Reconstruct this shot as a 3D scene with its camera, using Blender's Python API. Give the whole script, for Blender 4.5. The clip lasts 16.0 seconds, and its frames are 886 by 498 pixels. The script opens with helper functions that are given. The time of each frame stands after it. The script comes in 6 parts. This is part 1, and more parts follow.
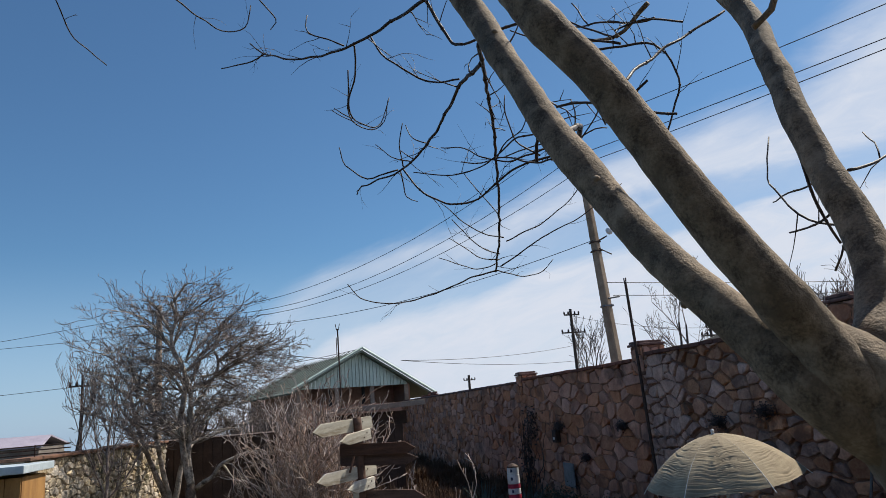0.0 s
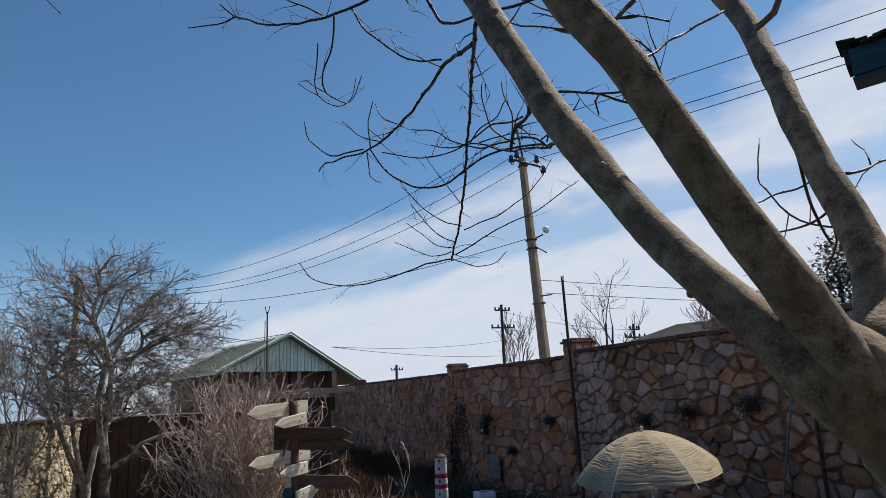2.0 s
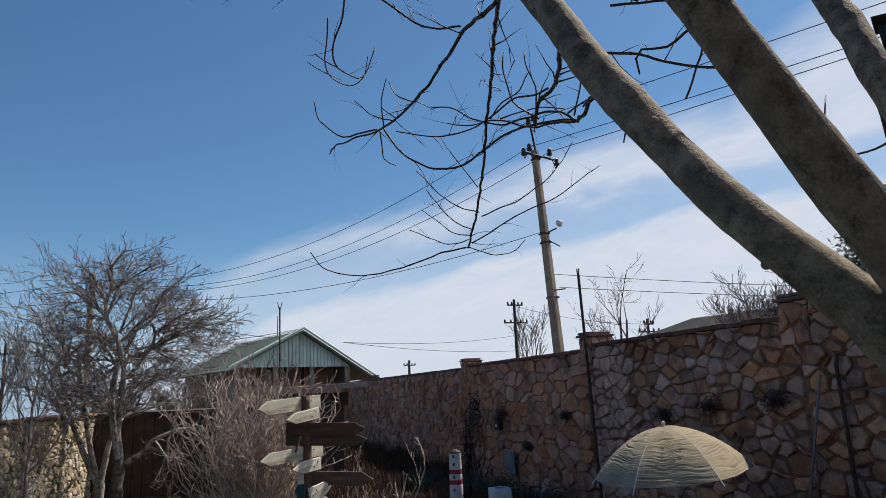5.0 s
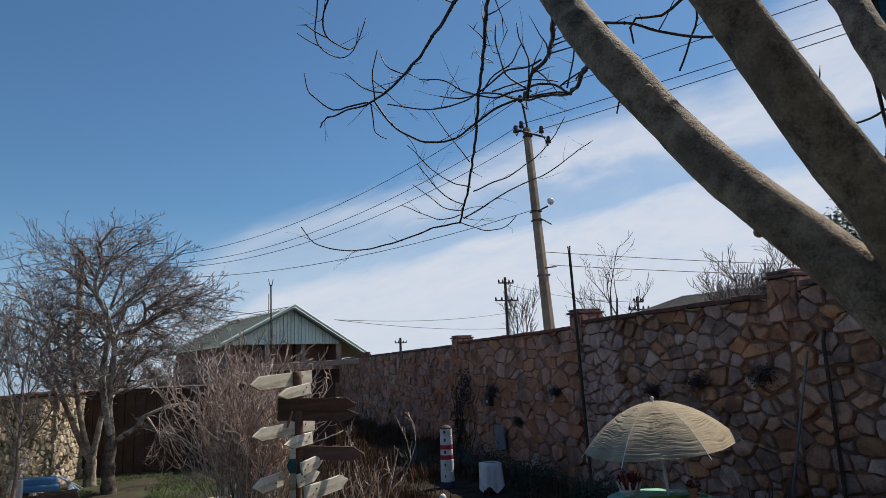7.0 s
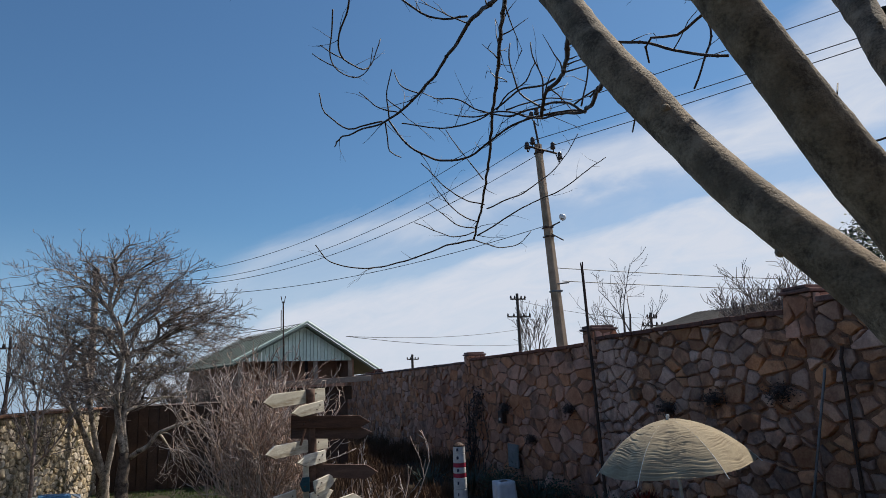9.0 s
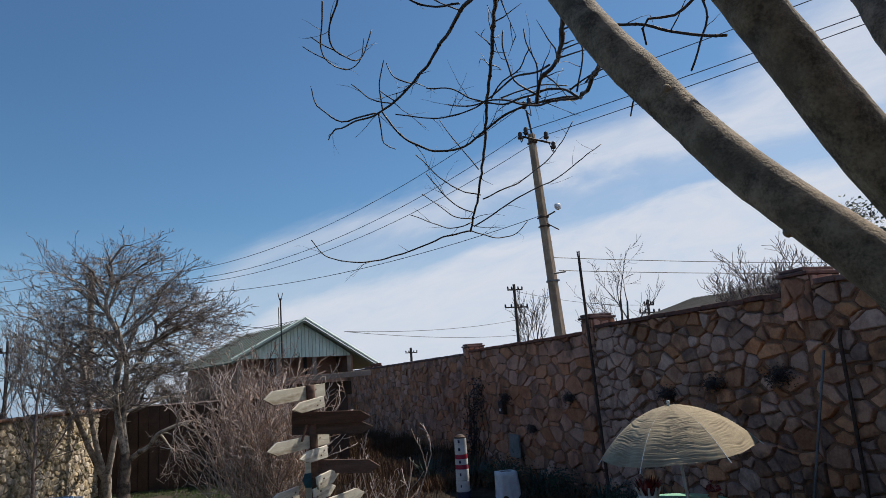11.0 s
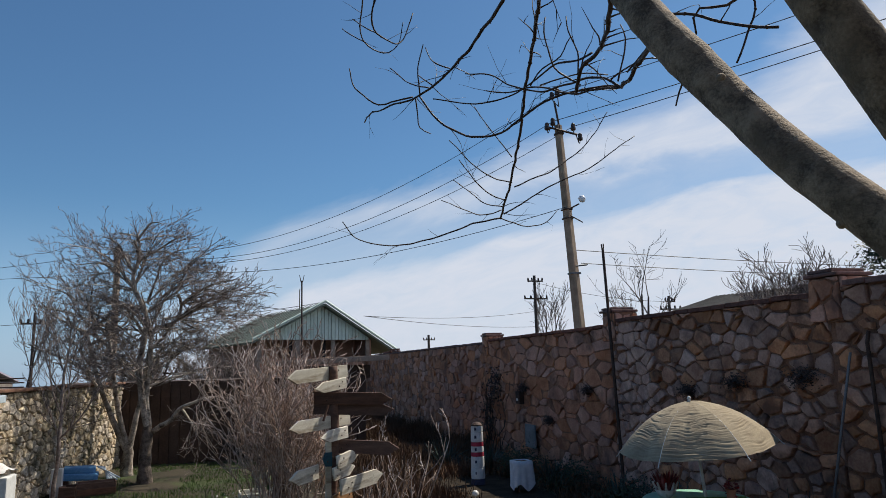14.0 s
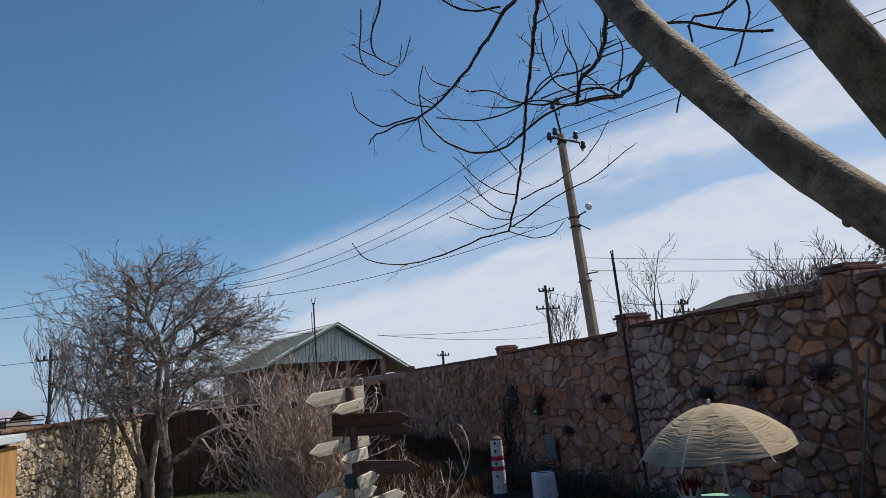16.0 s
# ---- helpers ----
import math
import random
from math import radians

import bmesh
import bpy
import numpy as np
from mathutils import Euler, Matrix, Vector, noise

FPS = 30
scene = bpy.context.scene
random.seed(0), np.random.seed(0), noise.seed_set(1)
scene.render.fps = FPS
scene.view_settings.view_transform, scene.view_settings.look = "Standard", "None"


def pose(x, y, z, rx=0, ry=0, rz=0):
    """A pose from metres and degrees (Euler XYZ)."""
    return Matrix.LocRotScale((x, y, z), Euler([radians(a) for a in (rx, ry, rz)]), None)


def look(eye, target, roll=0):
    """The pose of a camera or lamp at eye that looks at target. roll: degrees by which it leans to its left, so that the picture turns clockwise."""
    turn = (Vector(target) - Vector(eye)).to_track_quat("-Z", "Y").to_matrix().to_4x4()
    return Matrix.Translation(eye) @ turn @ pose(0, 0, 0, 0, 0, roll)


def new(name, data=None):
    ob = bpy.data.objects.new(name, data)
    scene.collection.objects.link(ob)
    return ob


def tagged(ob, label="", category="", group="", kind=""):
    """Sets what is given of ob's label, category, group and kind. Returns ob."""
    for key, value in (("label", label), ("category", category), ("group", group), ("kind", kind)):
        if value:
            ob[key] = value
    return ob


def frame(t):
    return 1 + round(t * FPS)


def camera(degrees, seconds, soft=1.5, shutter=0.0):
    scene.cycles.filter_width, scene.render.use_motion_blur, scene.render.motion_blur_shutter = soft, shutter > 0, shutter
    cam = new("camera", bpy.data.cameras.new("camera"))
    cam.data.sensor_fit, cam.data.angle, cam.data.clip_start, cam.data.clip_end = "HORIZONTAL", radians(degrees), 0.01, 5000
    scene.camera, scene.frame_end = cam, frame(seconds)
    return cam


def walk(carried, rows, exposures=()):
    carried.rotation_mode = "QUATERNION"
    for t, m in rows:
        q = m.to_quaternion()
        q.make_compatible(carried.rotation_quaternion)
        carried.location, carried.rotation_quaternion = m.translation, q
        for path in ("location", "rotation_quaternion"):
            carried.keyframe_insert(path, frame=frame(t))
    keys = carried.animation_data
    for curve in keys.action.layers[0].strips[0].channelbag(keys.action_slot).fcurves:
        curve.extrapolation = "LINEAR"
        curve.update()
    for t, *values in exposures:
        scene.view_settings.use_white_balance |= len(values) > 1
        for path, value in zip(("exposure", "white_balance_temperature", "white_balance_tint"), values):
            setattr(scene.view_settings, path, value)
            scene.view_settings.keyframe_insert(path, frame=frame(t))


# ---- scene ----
cam = camera(65.6, 16.0, soft=0.85)
PATH = [
    (0, (-0.129, 1.577, 1.949), (0.327, 3.472, 2.396), -4.6),
    (0.5, (-0.118, 1.563, 1.945), (0.352, 3.459, 2.376), -5.6),
    (1, (-0.129, 1.572, 1.943), (0.38, 3.467, 2.335), -3.5),
    (1.5, (-0.19, 1.604, 1.944), (0.369, 3.479, 2.358), -3.2),
    (2, (-0.234, 1.644, 1.938), (0.406, 3.494, 2.348), -2.2),
    (2.5, (-0.193, 1.688, 1.934), (0.366, 3.577, 2.278), -1.1),
    (3, (-0.171, 1.695, 1.929), (0.24, 3.601, 2.372), 0.6),
    (3.5, (-0.183, 1.753, 1.932), (0.301, 3.646, 2.356), -0.9),
    (6, (-0.209, 1.811, 1.926), (0.427, 3.67, 2.302), -1.9),
    (6.5, (-0.205, 1.815, 1.92), (0.441, 3.677, 2.262), -1.7),
    (7, (-0.205, 1.814, 1.918), (0.428, 3.681, 2.253), -2.3),
    (7.5, (-0.217, 1.817, 1.915), (0.378, 3.697, 2.248), -1.8),
    (8, (-0.222, 1.811, 1.92), (0.362, 3.692, 2.266), -1.9),
    (8.5, (-0.217, 1.811, 1.924), (0.377, 3.681, 2.31), -2.0),
    (11, (-0.216, 1.837, 1.924), (0.396, 3.706, 2.285), -3.9),
    (11.5, (-0.223, 1.839, 1.919), (0.376, 3.707, 2.308), -2.5),
    (12, (-0.228, 1.845, 1.915), (0.38, 3.724, 2.229), -2.9),
    (12.5, (-0.251, 1.826, 1.913), (0.241, 3.736, 2.241), -3.1),
    (13, (-0.251, 1.825, 1.915), (0.251, 3.724, 2.295), -3.2),
    (13.5, (-0.247, 1.839, 1.913), (0.306, 3.73, 2.257), -3.1),
    (14, (-0.263, 1.834, 1.909), (0.292, 3.727, 2.24), -1.5),
    (14.5, (-0.273, 1.842, 1.91), (0.278, 3.741, 2.209), -2.0),
    (15, (-0.273, 1.842, 1.92), (0.32, 3.717, 2.285), -3.5),
    (15.5, (-0.269, 1.834, 1.912), (0.305, 3.723, 2.231), -4.6),
    (16, (-0.272, 1.818, 1.913), (0.258, 3.709, 2.288), -4.5),
]
walk(cam, [(t, look(eye, target, roll)) for t, eye, target, roll in PATH], [(0.0, 0.05), (1.5, 0.08), (2.5, -0.05), (3.0, -0.08), (3.5, 0.08), (6.0, -0.02), (8.0, -0.03), (11.0, -0.03), (13.0, 0.0), (16.0, -0.02)])

# ---- world, sun, exposure ----
SUN = Vector((0.562, 0.225, 0.795)).normalized()
world = bpy.data.worlds.new("sky")
scene.world = world
world.use_nodes = True
wt = world.node_tree
wt.nodes.clear()


def wnode(kind, **sets):
    n = wt.nodes.new(kind)
    for k, v in sets.items():
        n.inputs[k].default_value = v
    return n


def wmath(op, a, b=None, clamp=False):
    n = wt.nodes.new("ShaderNodeMath")
    n.operation, n.use_clamp = op, clamp
    for i, v in enumerate((a, b)):
        if v is None:
            continue
        if isinstance(v, (int, float)):
            n.inputs[i].default_value = v
        else:
            wt.links.new(v, n.inputs[i])
    return n.outputs[0]


sky = wt.nodes.new("ShaderNodeTexSky")
sky.sky_type, sky.sun_disc = "NISHITA", False
sky.sun_elevation = math.asin(SUN.z)
sky.sun_rotation = math.atan2(SUN.x, SUN.y)
sky.altitude, sky.air_density, sky.dust_density, sky.ozone_density = 100, 1.0, 0.5, 1.6
coord = wt.nodes.new("ShaderNodeTexCoord")
# thin high cloud: a bank low on the bright side, and wisps that run along its edge


def wdot(axis):
    n = wt.nodes.new("ShaderNodeVectorMath")
    n.operation = "DOT_PRODUCT"
    n.inputs[1].default_value = axis
    wt.links.new(coord.outputs["Generated"], n.inputs[0])
    return n.outputs["Value"]


across = wdot((0.34, 0.163, -0.926))
along = wdot((0.70, -0.70, 0.13))
lie = wt.nodes.new("ShaderNodeCombineXYZ")
wt.links.new(wmath("MULTIPLY", across, 7.0), lie.inputs[0])
wt.links.new(wmath("MULTIPLY", along, 2.2), lie.inputs[1])
wisps = wnode("ShaderNodeTexNoise", Scale=1.6, Detail=9.0, Roughness=0.58, Distortion=0.5)
wt.links.new(lie.outputs[0], wisps.inputs["Vector"])
wave = wmath("MULTIPLY", wmath("SUBTRACT", wisps.outputs["Fac"], 0.5), 0.13)
level = wmath("ADD", across, wave)
clear_side = wmath("MULTIPLY", wmath("MAXIMUM", wmath("SUBTRACT", -0.62, along), 0.0), 0.45)
skewed = wmath("SUBTRACT", wmath("SUBTRACT", wmath("SUBTRACT", level, wmath("MULTIPLY", along, 0.09)), 0.04), clear_side)


def band(low, high, top, value=None):
    n = wnode("ShaderNodeMapRange")
    n.interpolation_type = "SMOOTHSTEP"
    wt.links.new(value or level, n.inputs["Value"])
    n.inputs["From Min"].default_value, n.inputs["From Max"].default_value, n.inputs["To Max"].default_value = low, high, top
    return n.outputs[0]


lifted = wmath("ADD", wmath("SUBTRACT", level, clear_side), wmath("MAXIMUM", wmath("MULTIPLY", along, 0.48), 0.0))
wisp_band = wmath("MULTIPLY", band(-0.035, 0.05, 0.86, lifted), wmath("SUBTRACT", 1.0, band(0.020, 0.055, 0.58, skewed)))
bank = band(0.060, 0.125, 0.92, skewed)
cover = wt.nodes.new("ShaderNodeMath")
cover.operation = "MAXIMUM"
wt.links.new(wisp_band, cover.inputs[0])
wt.links.new(bank, cover.inputs[1])
cloud = wt.nodes.new("ShaderNodeMix")
cloud.data_type = "RGBA"
cloud.inputs[7].default_value = (7.9, 8.45, 9.6, 1)
fleece = wnode("ShaderNodeTexNoise", Scale=5.0, Detail=10.0, Roughness=0.62, Distortion=0.8)
wt.links.new(lie.outputs[0], fleece.inputs["Vector"])
thin_spots = wmath("ADD", 0.60, wmath("MULTIPLY", fleece.outputs["Fac"], 0.80))
wt.links.new(wmath("MULTIPLY", cover.outputs[0], thin_spots, True), cloud.inputs[0])
tint = wt.nodes.new("ShaderNodeMix")
tint.data_type, tint.blend_type = "RGBA", "MULTIPLY"
tint.inputs[0].default_value = 1.0
tint.inputs[7].default_value = (0.655, 0.955, 1.14, 1)
wt.links.new(sky.outputs[0], tint.inputs[6])
# pale blue haze low over the horizon
haze = wt.nodes.new("ShaderNodeMix")
haze.data_type = "RGBA"
haze.inputs[7].default_value = (4.9, 6.5, 9.3, 1)
low_sky = wnode("ShaderNodeMapRange")
low_sky.interpolation_type = "SMOOTHSTEP"
wt.links.new(wdot((0, 0, 1)), low_sky.inputs["Value"])
low_sky.inputs["From Min"].default_value, low_sky.inputs["From Max"].default_value = 0.24, 0.0
low_sky.inputs["To Max"].default_value = 0.62
wt.links.new(low_sky.outputs[0], haze.inputs[0])
wt.links.new(tint.outputs[2], haze.inputs[6])
wt.links.new(haze.outputs[2], cloud.inputs[6])
back = wnode("ShaderNodeBackground", Strength=0.084)
wt.links.new(cloud.outputs[2], back.inputs["Color"])
wt.links.new(back.outputs[0], wt.nodes.new("ShaderNodeOutputWorld").inputs[0])

sun = new("sun", bpy.data.lights.new("sun", "SUN"))
sun.data.energy, sun.data.angle, sun.data.color = 5.0, radians(0.55), (1.0, 0.92, 0.79)
sun.matrix_world = look(SUN * 60, (0, 0, 0))

# ---- materials ----
def material(name, low, high, scale=8.0, rough=0.8, bump=0.3, fine=60.0, metal=0.0, vary=0.0, stretch=(1, 1, 1),
             through_light=0.0, island=False, depth=0.01, stain=None, spec=0.4):
    """A surface of two tones, broad stains and fine grain, with relief; vary: change of brightness from piece to piece."""
    m = bpy.data.materials.new(name)
    m.use_nodes = True
    t = m.node_tree
    b = t.nodes["Principled BSDF"]
    co = t.nodes.new("ShaderNodeTexCoord")
    mp = t.nodes.new("ShaderNodeMapping")
    mp.inputs["Scale"].default_value = stretch
    t.links.new(co.outputs["Object"], mp.inputs["Vector"])

    def tex(s, detail, rg):
        n = t.nodes.new("ShaderNodeTexNoise")
        n.inputs["Scale"].default_value, n.inputs["Detail"].default_value, n.inputs["Roughness"].default_value = s, detail, rg
        t.links.new(mp.outputs[0], n.inputs["Vector"])
        return n.outputs["Fac"]

    broad, grain = tex(scale, 4, 0.6), tex(fine, 3, 0.6)
    ramp = t.nodes.new("ShaderNodeValToRGB")
    ramp.color_ramp.elements[0].position, ramp.color_ramp.elements[1].position = 0.32, 0.68
    ramp.color_ramp.elements[0].color, ramp.color_ramp.elements[1].color = (*low, 1), (*high, 1)
    add = t.nodes.new("ShaderNodeMath")
    add.operation = "MULTIPLY_ADD"
    t.links.new(grain, add.inputs[0])
    add.inputs[1].default_value = 0.5
    sub = t.nodes.new("ShaderNodeMath")
    sub.operation = "SUBTRACT"
    t.links.new(broad, sub.inputs[0])
    sub.inputs[1].default_value = 0.25
    t.links.new(sub.outputs[0], add.inputs[2])
    t.links.new(add.outputs[0], ramp.inputs["Fac"])
    colour = ramp.outputs["Color"]
    if stain:
        st = tex(scale * 0.35, 5, 0.65)
        mr = t.nodes.new("ShaderNodeMapRange")
        t.links.new(st, mr.inputs["Value"])
        mr.inputs["From Min"].default_value, mr.inputs["From Max"].default_value = 0.52, 0.66
        mx = t.nodes.new("ShaderNodeMix")
        mx.data_type = "RGBA"
        t.links.new(mr.outputs[0], mx.inputs[0])
        t.links.new(colour, mx.inputs[6])
        mx.inputs[7].default_value = (*stain, 1)
        colour = mx.outputs[2]
    if vary:
        src = t.nodes.new("ShaderNodeNewGeometry").outputs["Random Per Island"] if island else t.nodes.new("ShaderNodeObjectInfo").outputs["Random"]
        hsv = t.nodes.new("ShaderNodeHueSaturation")
        t.links.new(colour, hsv.inputs["Color"])
        wide = t.nodes.new("ShaderNodeMapRange")
        t.links.new(src, wide.inputs["Value"])
        wide.inputs["To Min"].default_value, wide.inputs["To Max"].default_value = 1 - vary, 1 + vary
        t.links.new(wide.outputs[0], hsv.inputs["Value"])
        wob = t.nodes.new("ShaderNodeMath")
        wob.operation = "SINE"
        mul = t.nodes.new("ShaderNodeMath")
        mul.operation = "MULTIPLY"
        t.links.new(src, mul.inputs[0])
        mul.inputs[1].default_value = 91.0
        t.links.new(mul.outputs[0], wob.inputs[0])
        sat = t.nodes.new("ShaderNodeMapRange")
        t.links.new(wob.outputs[0], sat.inputs["Value"])
        sat.inputs["From Min"].default_value = -1.0
        sat.inputs["To Min"].default_value, sat.inputs["To Max"].default_value = 1 - vary, 1 + 0.3 * vary
        t.links.new(sat.outputs[0], hsv.inputs["Saturation"])
        hue = t.nodes.new("ShaderNodeMapRange")
        t.links.new(wob.outputs[0], hue.inputs["Value"])
        hue.inputs["From Min"].default_value = -1.0
        hue.inputs["To Min"].default_value, hue.inputs["To Max"].default_value = 0.5 - 0.012 * vary, 0.5 + 0.006 * vary
        t.links.new(hue.outputs[0], hsv.inputs["Hue"])
        colour = hsv.outputs["Color"]
    t.links.new(colour, b.inputs["Base Color"])
    rr = t.nodes.new("ShaderNodeMapRange")
    t.links.new(broad, rr.inputs["Value"])
    rr.inputs["To Min"].default_value, rr.inputs["To Max"].default_value = max(0.05, rough - 0.12), min(1.0, rough + 0.12)
    t.links.new(rr.outputs[0], b.inputs["Roughness"])
    b.inputs["Metallic"].default_value = metal
    b.inputs["Specular IOR Level"].default_value = spec
    if through_light:
        # thin cloth or leaf: part of the light passes
        tr = t.nodes.new("ShaderNodeBsdfTranslucent")
        t.links.new(colour, tr.inputs["Color"])
        ms = t.nodes.new("ShaderNodeMixShader")
        ms.inputs[0].default_value = through_light
        t.links.new(b.outputs[0], ms.inputs[1])
        t.links.new(tr.outputs[0], ms.inputs[2])
        t.links.new(ms.outputs[0], t.nodes["Material Output"].inputs["Surface"])
    if bump:
        bp = t.nodes.new("ShaderNodeBump")
        bp.inputs["Strength"].default_value, bp.inputs["Distance"].default_value = bump, depth
        t.links.new(add.outputs[0], bp.inputs["Height"])
        t.links.new(bp.outputs[0], b.inputs["Normal"])
    return m


M_BARK = material("grey_bark", (0.105, 0.080, 0.057), (0.42, 0.33, 0.24), 30, 0.85, 0.9, 230, stain=(0.19, 0.147, 0.105), depth=0.0045)
M_TWIG = material("dark_twig_bark", (0.030, 0.019, 0.016), (0.105, 0.070, 0.055), 20, 0.6, 0.3, 120, spec=0.4)
M_STALK = material("shade_brown_stalks", (0.08, 0.050, 0.033), (0.20, 0.128, 0.085), 3, 0.95, 0.0, 40, spec=0.05)
# pale bark; its strong mottling paints in sun patches and shade
M_TWIG_LEFT = material("sun_mottled_pale_bark", (0.07, 0.052, 0.042), (0.66, 0.57, 0.48), 6, 0.85, 0.8, 45, stain=(0.075, 0.056, 0.046))
# darker bark for the apple trunk's foot: shade put into the colour
M_SHADE_BARK = material("shade_dark_bark", (0.045, 0.034, 0.028), (0.24, 0.19, 0.155), 11, 0.9, 0.9, 60, stain=(0.05, 0.038, 0.03))
M_SPRAY = material("grey_brown_twigs", (0.060, 0.046, 0.043), (0.33, 0.270, 0.240), 9, 0.85, 0.0, 40)
M_BUSH = material("brown_shoots", (0.24, 0.150, 0.112), (0.64, 0.495, 0.40), 7, 0.85, 0.0, 40, vary=0.45, island=True)
M_STONE = material("wall_stone", (0.29, 0.132, 0.080), (0.51, 0.274, 0.166), 6, 0.9, 1.0, 40, vary=0.34, stain=(0.13, 0.07, 0.05))
M_STONE_FAR = material("wall_stone_joined", (0.37, 0.155, 0.088), (0.60, 0.290, 0.172), 4, 0.9, 0.8, 40, vary=0.22, island=True, stain=(0.19, 0.095, 0.065))
M_STONE_PALE = material("pale_limestone", (0.27, 0.21, 0.14), (0.68, 0.56, 0.40), 9, 0.9, 0.9, 34, vary=0.35, island=True, stain=(0.13, 0.115, 0.065), depth=0.02)
M_MORTAR = material("dark_mortar", (0.10, 0.054, 0.037), (0.28, 0.148, 0.096), 5, 0.95, 0.5, 50)
M_MORTAR_FAR = material("brown_mortar", (0.13, 0.066, 0.042), (0.40, 0.21, 0.135), 3, 0.95, 0.5, 40)
M_MORTAR_PALE = material("ochre_mortar", (0.15, 0.12, 0.08), (0.34, 0.27, 0.18), 6, 0.95, 0.5, 40)
M_BRICK = material("red_brick_coping", (0.10, 0.045, 0.034), (0.22, 0.10, 0.075), 9, 0.9, 0.5, 60, vary=0.3)
M_SOIL = material("garden_soil_and_grass", (0.018, 0.018, 0.009), (0.06, 0.046, 0.028), 0.9, 0.95, 0.6, 18, stain=(0.045, 0.085, 0.016), depth=0.03)
M_GRASS = material("green_grass", (0.03, 0.062, 0.011), (0.085, 0.145, 0.030), 3, 0.8, 0.0, 30, through_light=0.3, vary=0.3, island=True)
M_CONCRETE = material("weathered_concrete", (0.28, 0.195, 0.135), (0.46, 0.34, 0.245), 3, 0.9, 0.4, 40, stain=(0.24, 0.17, 0.11))
M_METAL_DARK = material("rusty_dark_iron", (0.035, 0.022, 0.018), (0.10, 0.06, 0.045), 12, 0.7, 0.3, 80, metal=0.3)
M_METAL_GREY = material("grey_galvanised_steel", (0.10, 0.10, 0.11), (0.19, 0.195, 0.21), 8, 0.5, 0.2, 60, metal=0.6)
M_WIRE = material("black_cable", (0.03, 0.03, 0.035), (0.06, 0.06, 0.07), 8, 0.6, 0.0, 30)
M_PORCELAIN = material("brown_glazed_insulator", (0.03, 0.018, 0.014), (0.07, 0.04, 0.03), 8, 0.25, 0.0, 30)
M_PLANK = material("weathered_pale_plank", (0.62, 0.55, 0.43), (0.80, 0.75, 0.63), 5, 0.85, 0.5, 70, stretch=(1, 6, 6), vary=0.2, stain=(0.30, 0.22, 0.13))
M_PLANK_DARK = material("dark_brown_plank", (0.085, 0.042, 0.028), (0.17, 0.085, 0.055), 5, 0.8, 0.5, 70, stretch=(1, 6, 6), vary=0.25)
M_PLANK_ORANGE = material("orange_brown_plank", (0.36, 0.17, 0.07), (0.55, 0.30, 0.14), 5, 0.8, 0.5, 70, stretch=(1, 6, 6))
M_ROOF_GREEN = material("grey_green_sheet_roof", (0.10, 0.12, 0.095), (0.18, 0.205, 0.165), 0.8, 0.7, 0.2, 10)
M_GABLE = material("pale_green_cladding", (0.47, 0.58, 0.52), (0.63, 0.74, 0.67), 0.7, 0.7, 0.2, 10, vary=0.1)
M_HOUSE = material("grey_plaster", (0.13, 0.11, 0.095), (0.24, 0.205, 0.175), 0.9, 0.9, 0.3, 12)
M_HOUSE_BROWN = material("red_brown_plaster", (0.27, 0.142, 0.100), (0.42, 0.250, 0.185), 0.9, 0.9, 0.3, 12)
M_EAVE = material("weathered_grey_brown_slab", (0.24, 0.18, 0.145), (0.40, 0.32, 0.27), 2.5, 0.9, 0.4, 30)
M_WHITE = material("white_paint", (0.58, 0.58, 0.57), (0.76, 0.76, 0.75), 6, 0.6, 0.2, 40)
M_SLATE = material("grey_slate_roof", (0.055, 0.05, 0.047), (0.125, 0.115, 0.105), 1.6, 0.85, 0.3, 20, stain=(0.12, 0.10, 0.085))
# on the shed this dark colour paints in shade
M_SHED = material("dark_boards", (0.048, 0.030, 0.022), (0.100, 0.062, 0.046), 2, 0.9, 0.4, 30, vary=0.12)
M_ORANGE = material("orange_wood_panel", (0.30, 0.15, 0.05), (0.45, 0.245, 0.085), 2, 0.7, 0.3, 40, stretch=(4, 4, 1))
M_PALE_BLUE = material("pale_blue_sheet", (0.42, 0.50, 0.56), (0.60, 0.67, 0.72), 1.5, 0.5, 0.1, 20)
M_PLAQUE = material("grey_blue_slab", (0.15, 0.16, 0.165), (0.25, 0.26, 0.265), 5, 0.8, 0.4, 40)
M_LILAC = material("lilac_grey_sheet", (0.30, 0.27, 0.34), (0.42, 0.38, 0.46), 0.5, 0.8, 0.2, 8)
M_CANVAS = material("cream_umbrella_cloth", (0.27, 0.215, 0.145), (0.42, 0.345, 0.235), 6, 0.9, 0.3, 150, through_light=0.03)
M_GREEN_PLASTIC = material("mint_green_plastic", (0.26, 0.56, 0.42), (0.36, 0.68, 0.52), 3, 0.4, 0.05, 30)
M_STICK = material("green_cane", (0.10, 0.25, 0.07), (0.20, 0.38, 0.12), 8, 0.5, 0.1, 40)
M_TERRACOTTA = material("terracotta", (0.40, 0.15, 0.085), (0.58, 0.25, 0.15), 12, 0.8, 0.3, 60)
M_RED_LEAF = material("dark_red_leaves", (0.13, 0.012, 0.016), (0.30, 0.035, 0.035), 12, 0.5, 0.1, 60, vary=0.3, island=True)
M_WHITE_POT = material("grubby_white_plaster", (0.55, 0.53, 0.50), (0.75, 0.73, 0.70), 14, 0.7, 0.3, 70)
M_RED_BAND = material("red_paint", (0.35, 0.02, 0.05), (0.48, 0.04, 0.08), 8, 0.6, 0.2, 40)
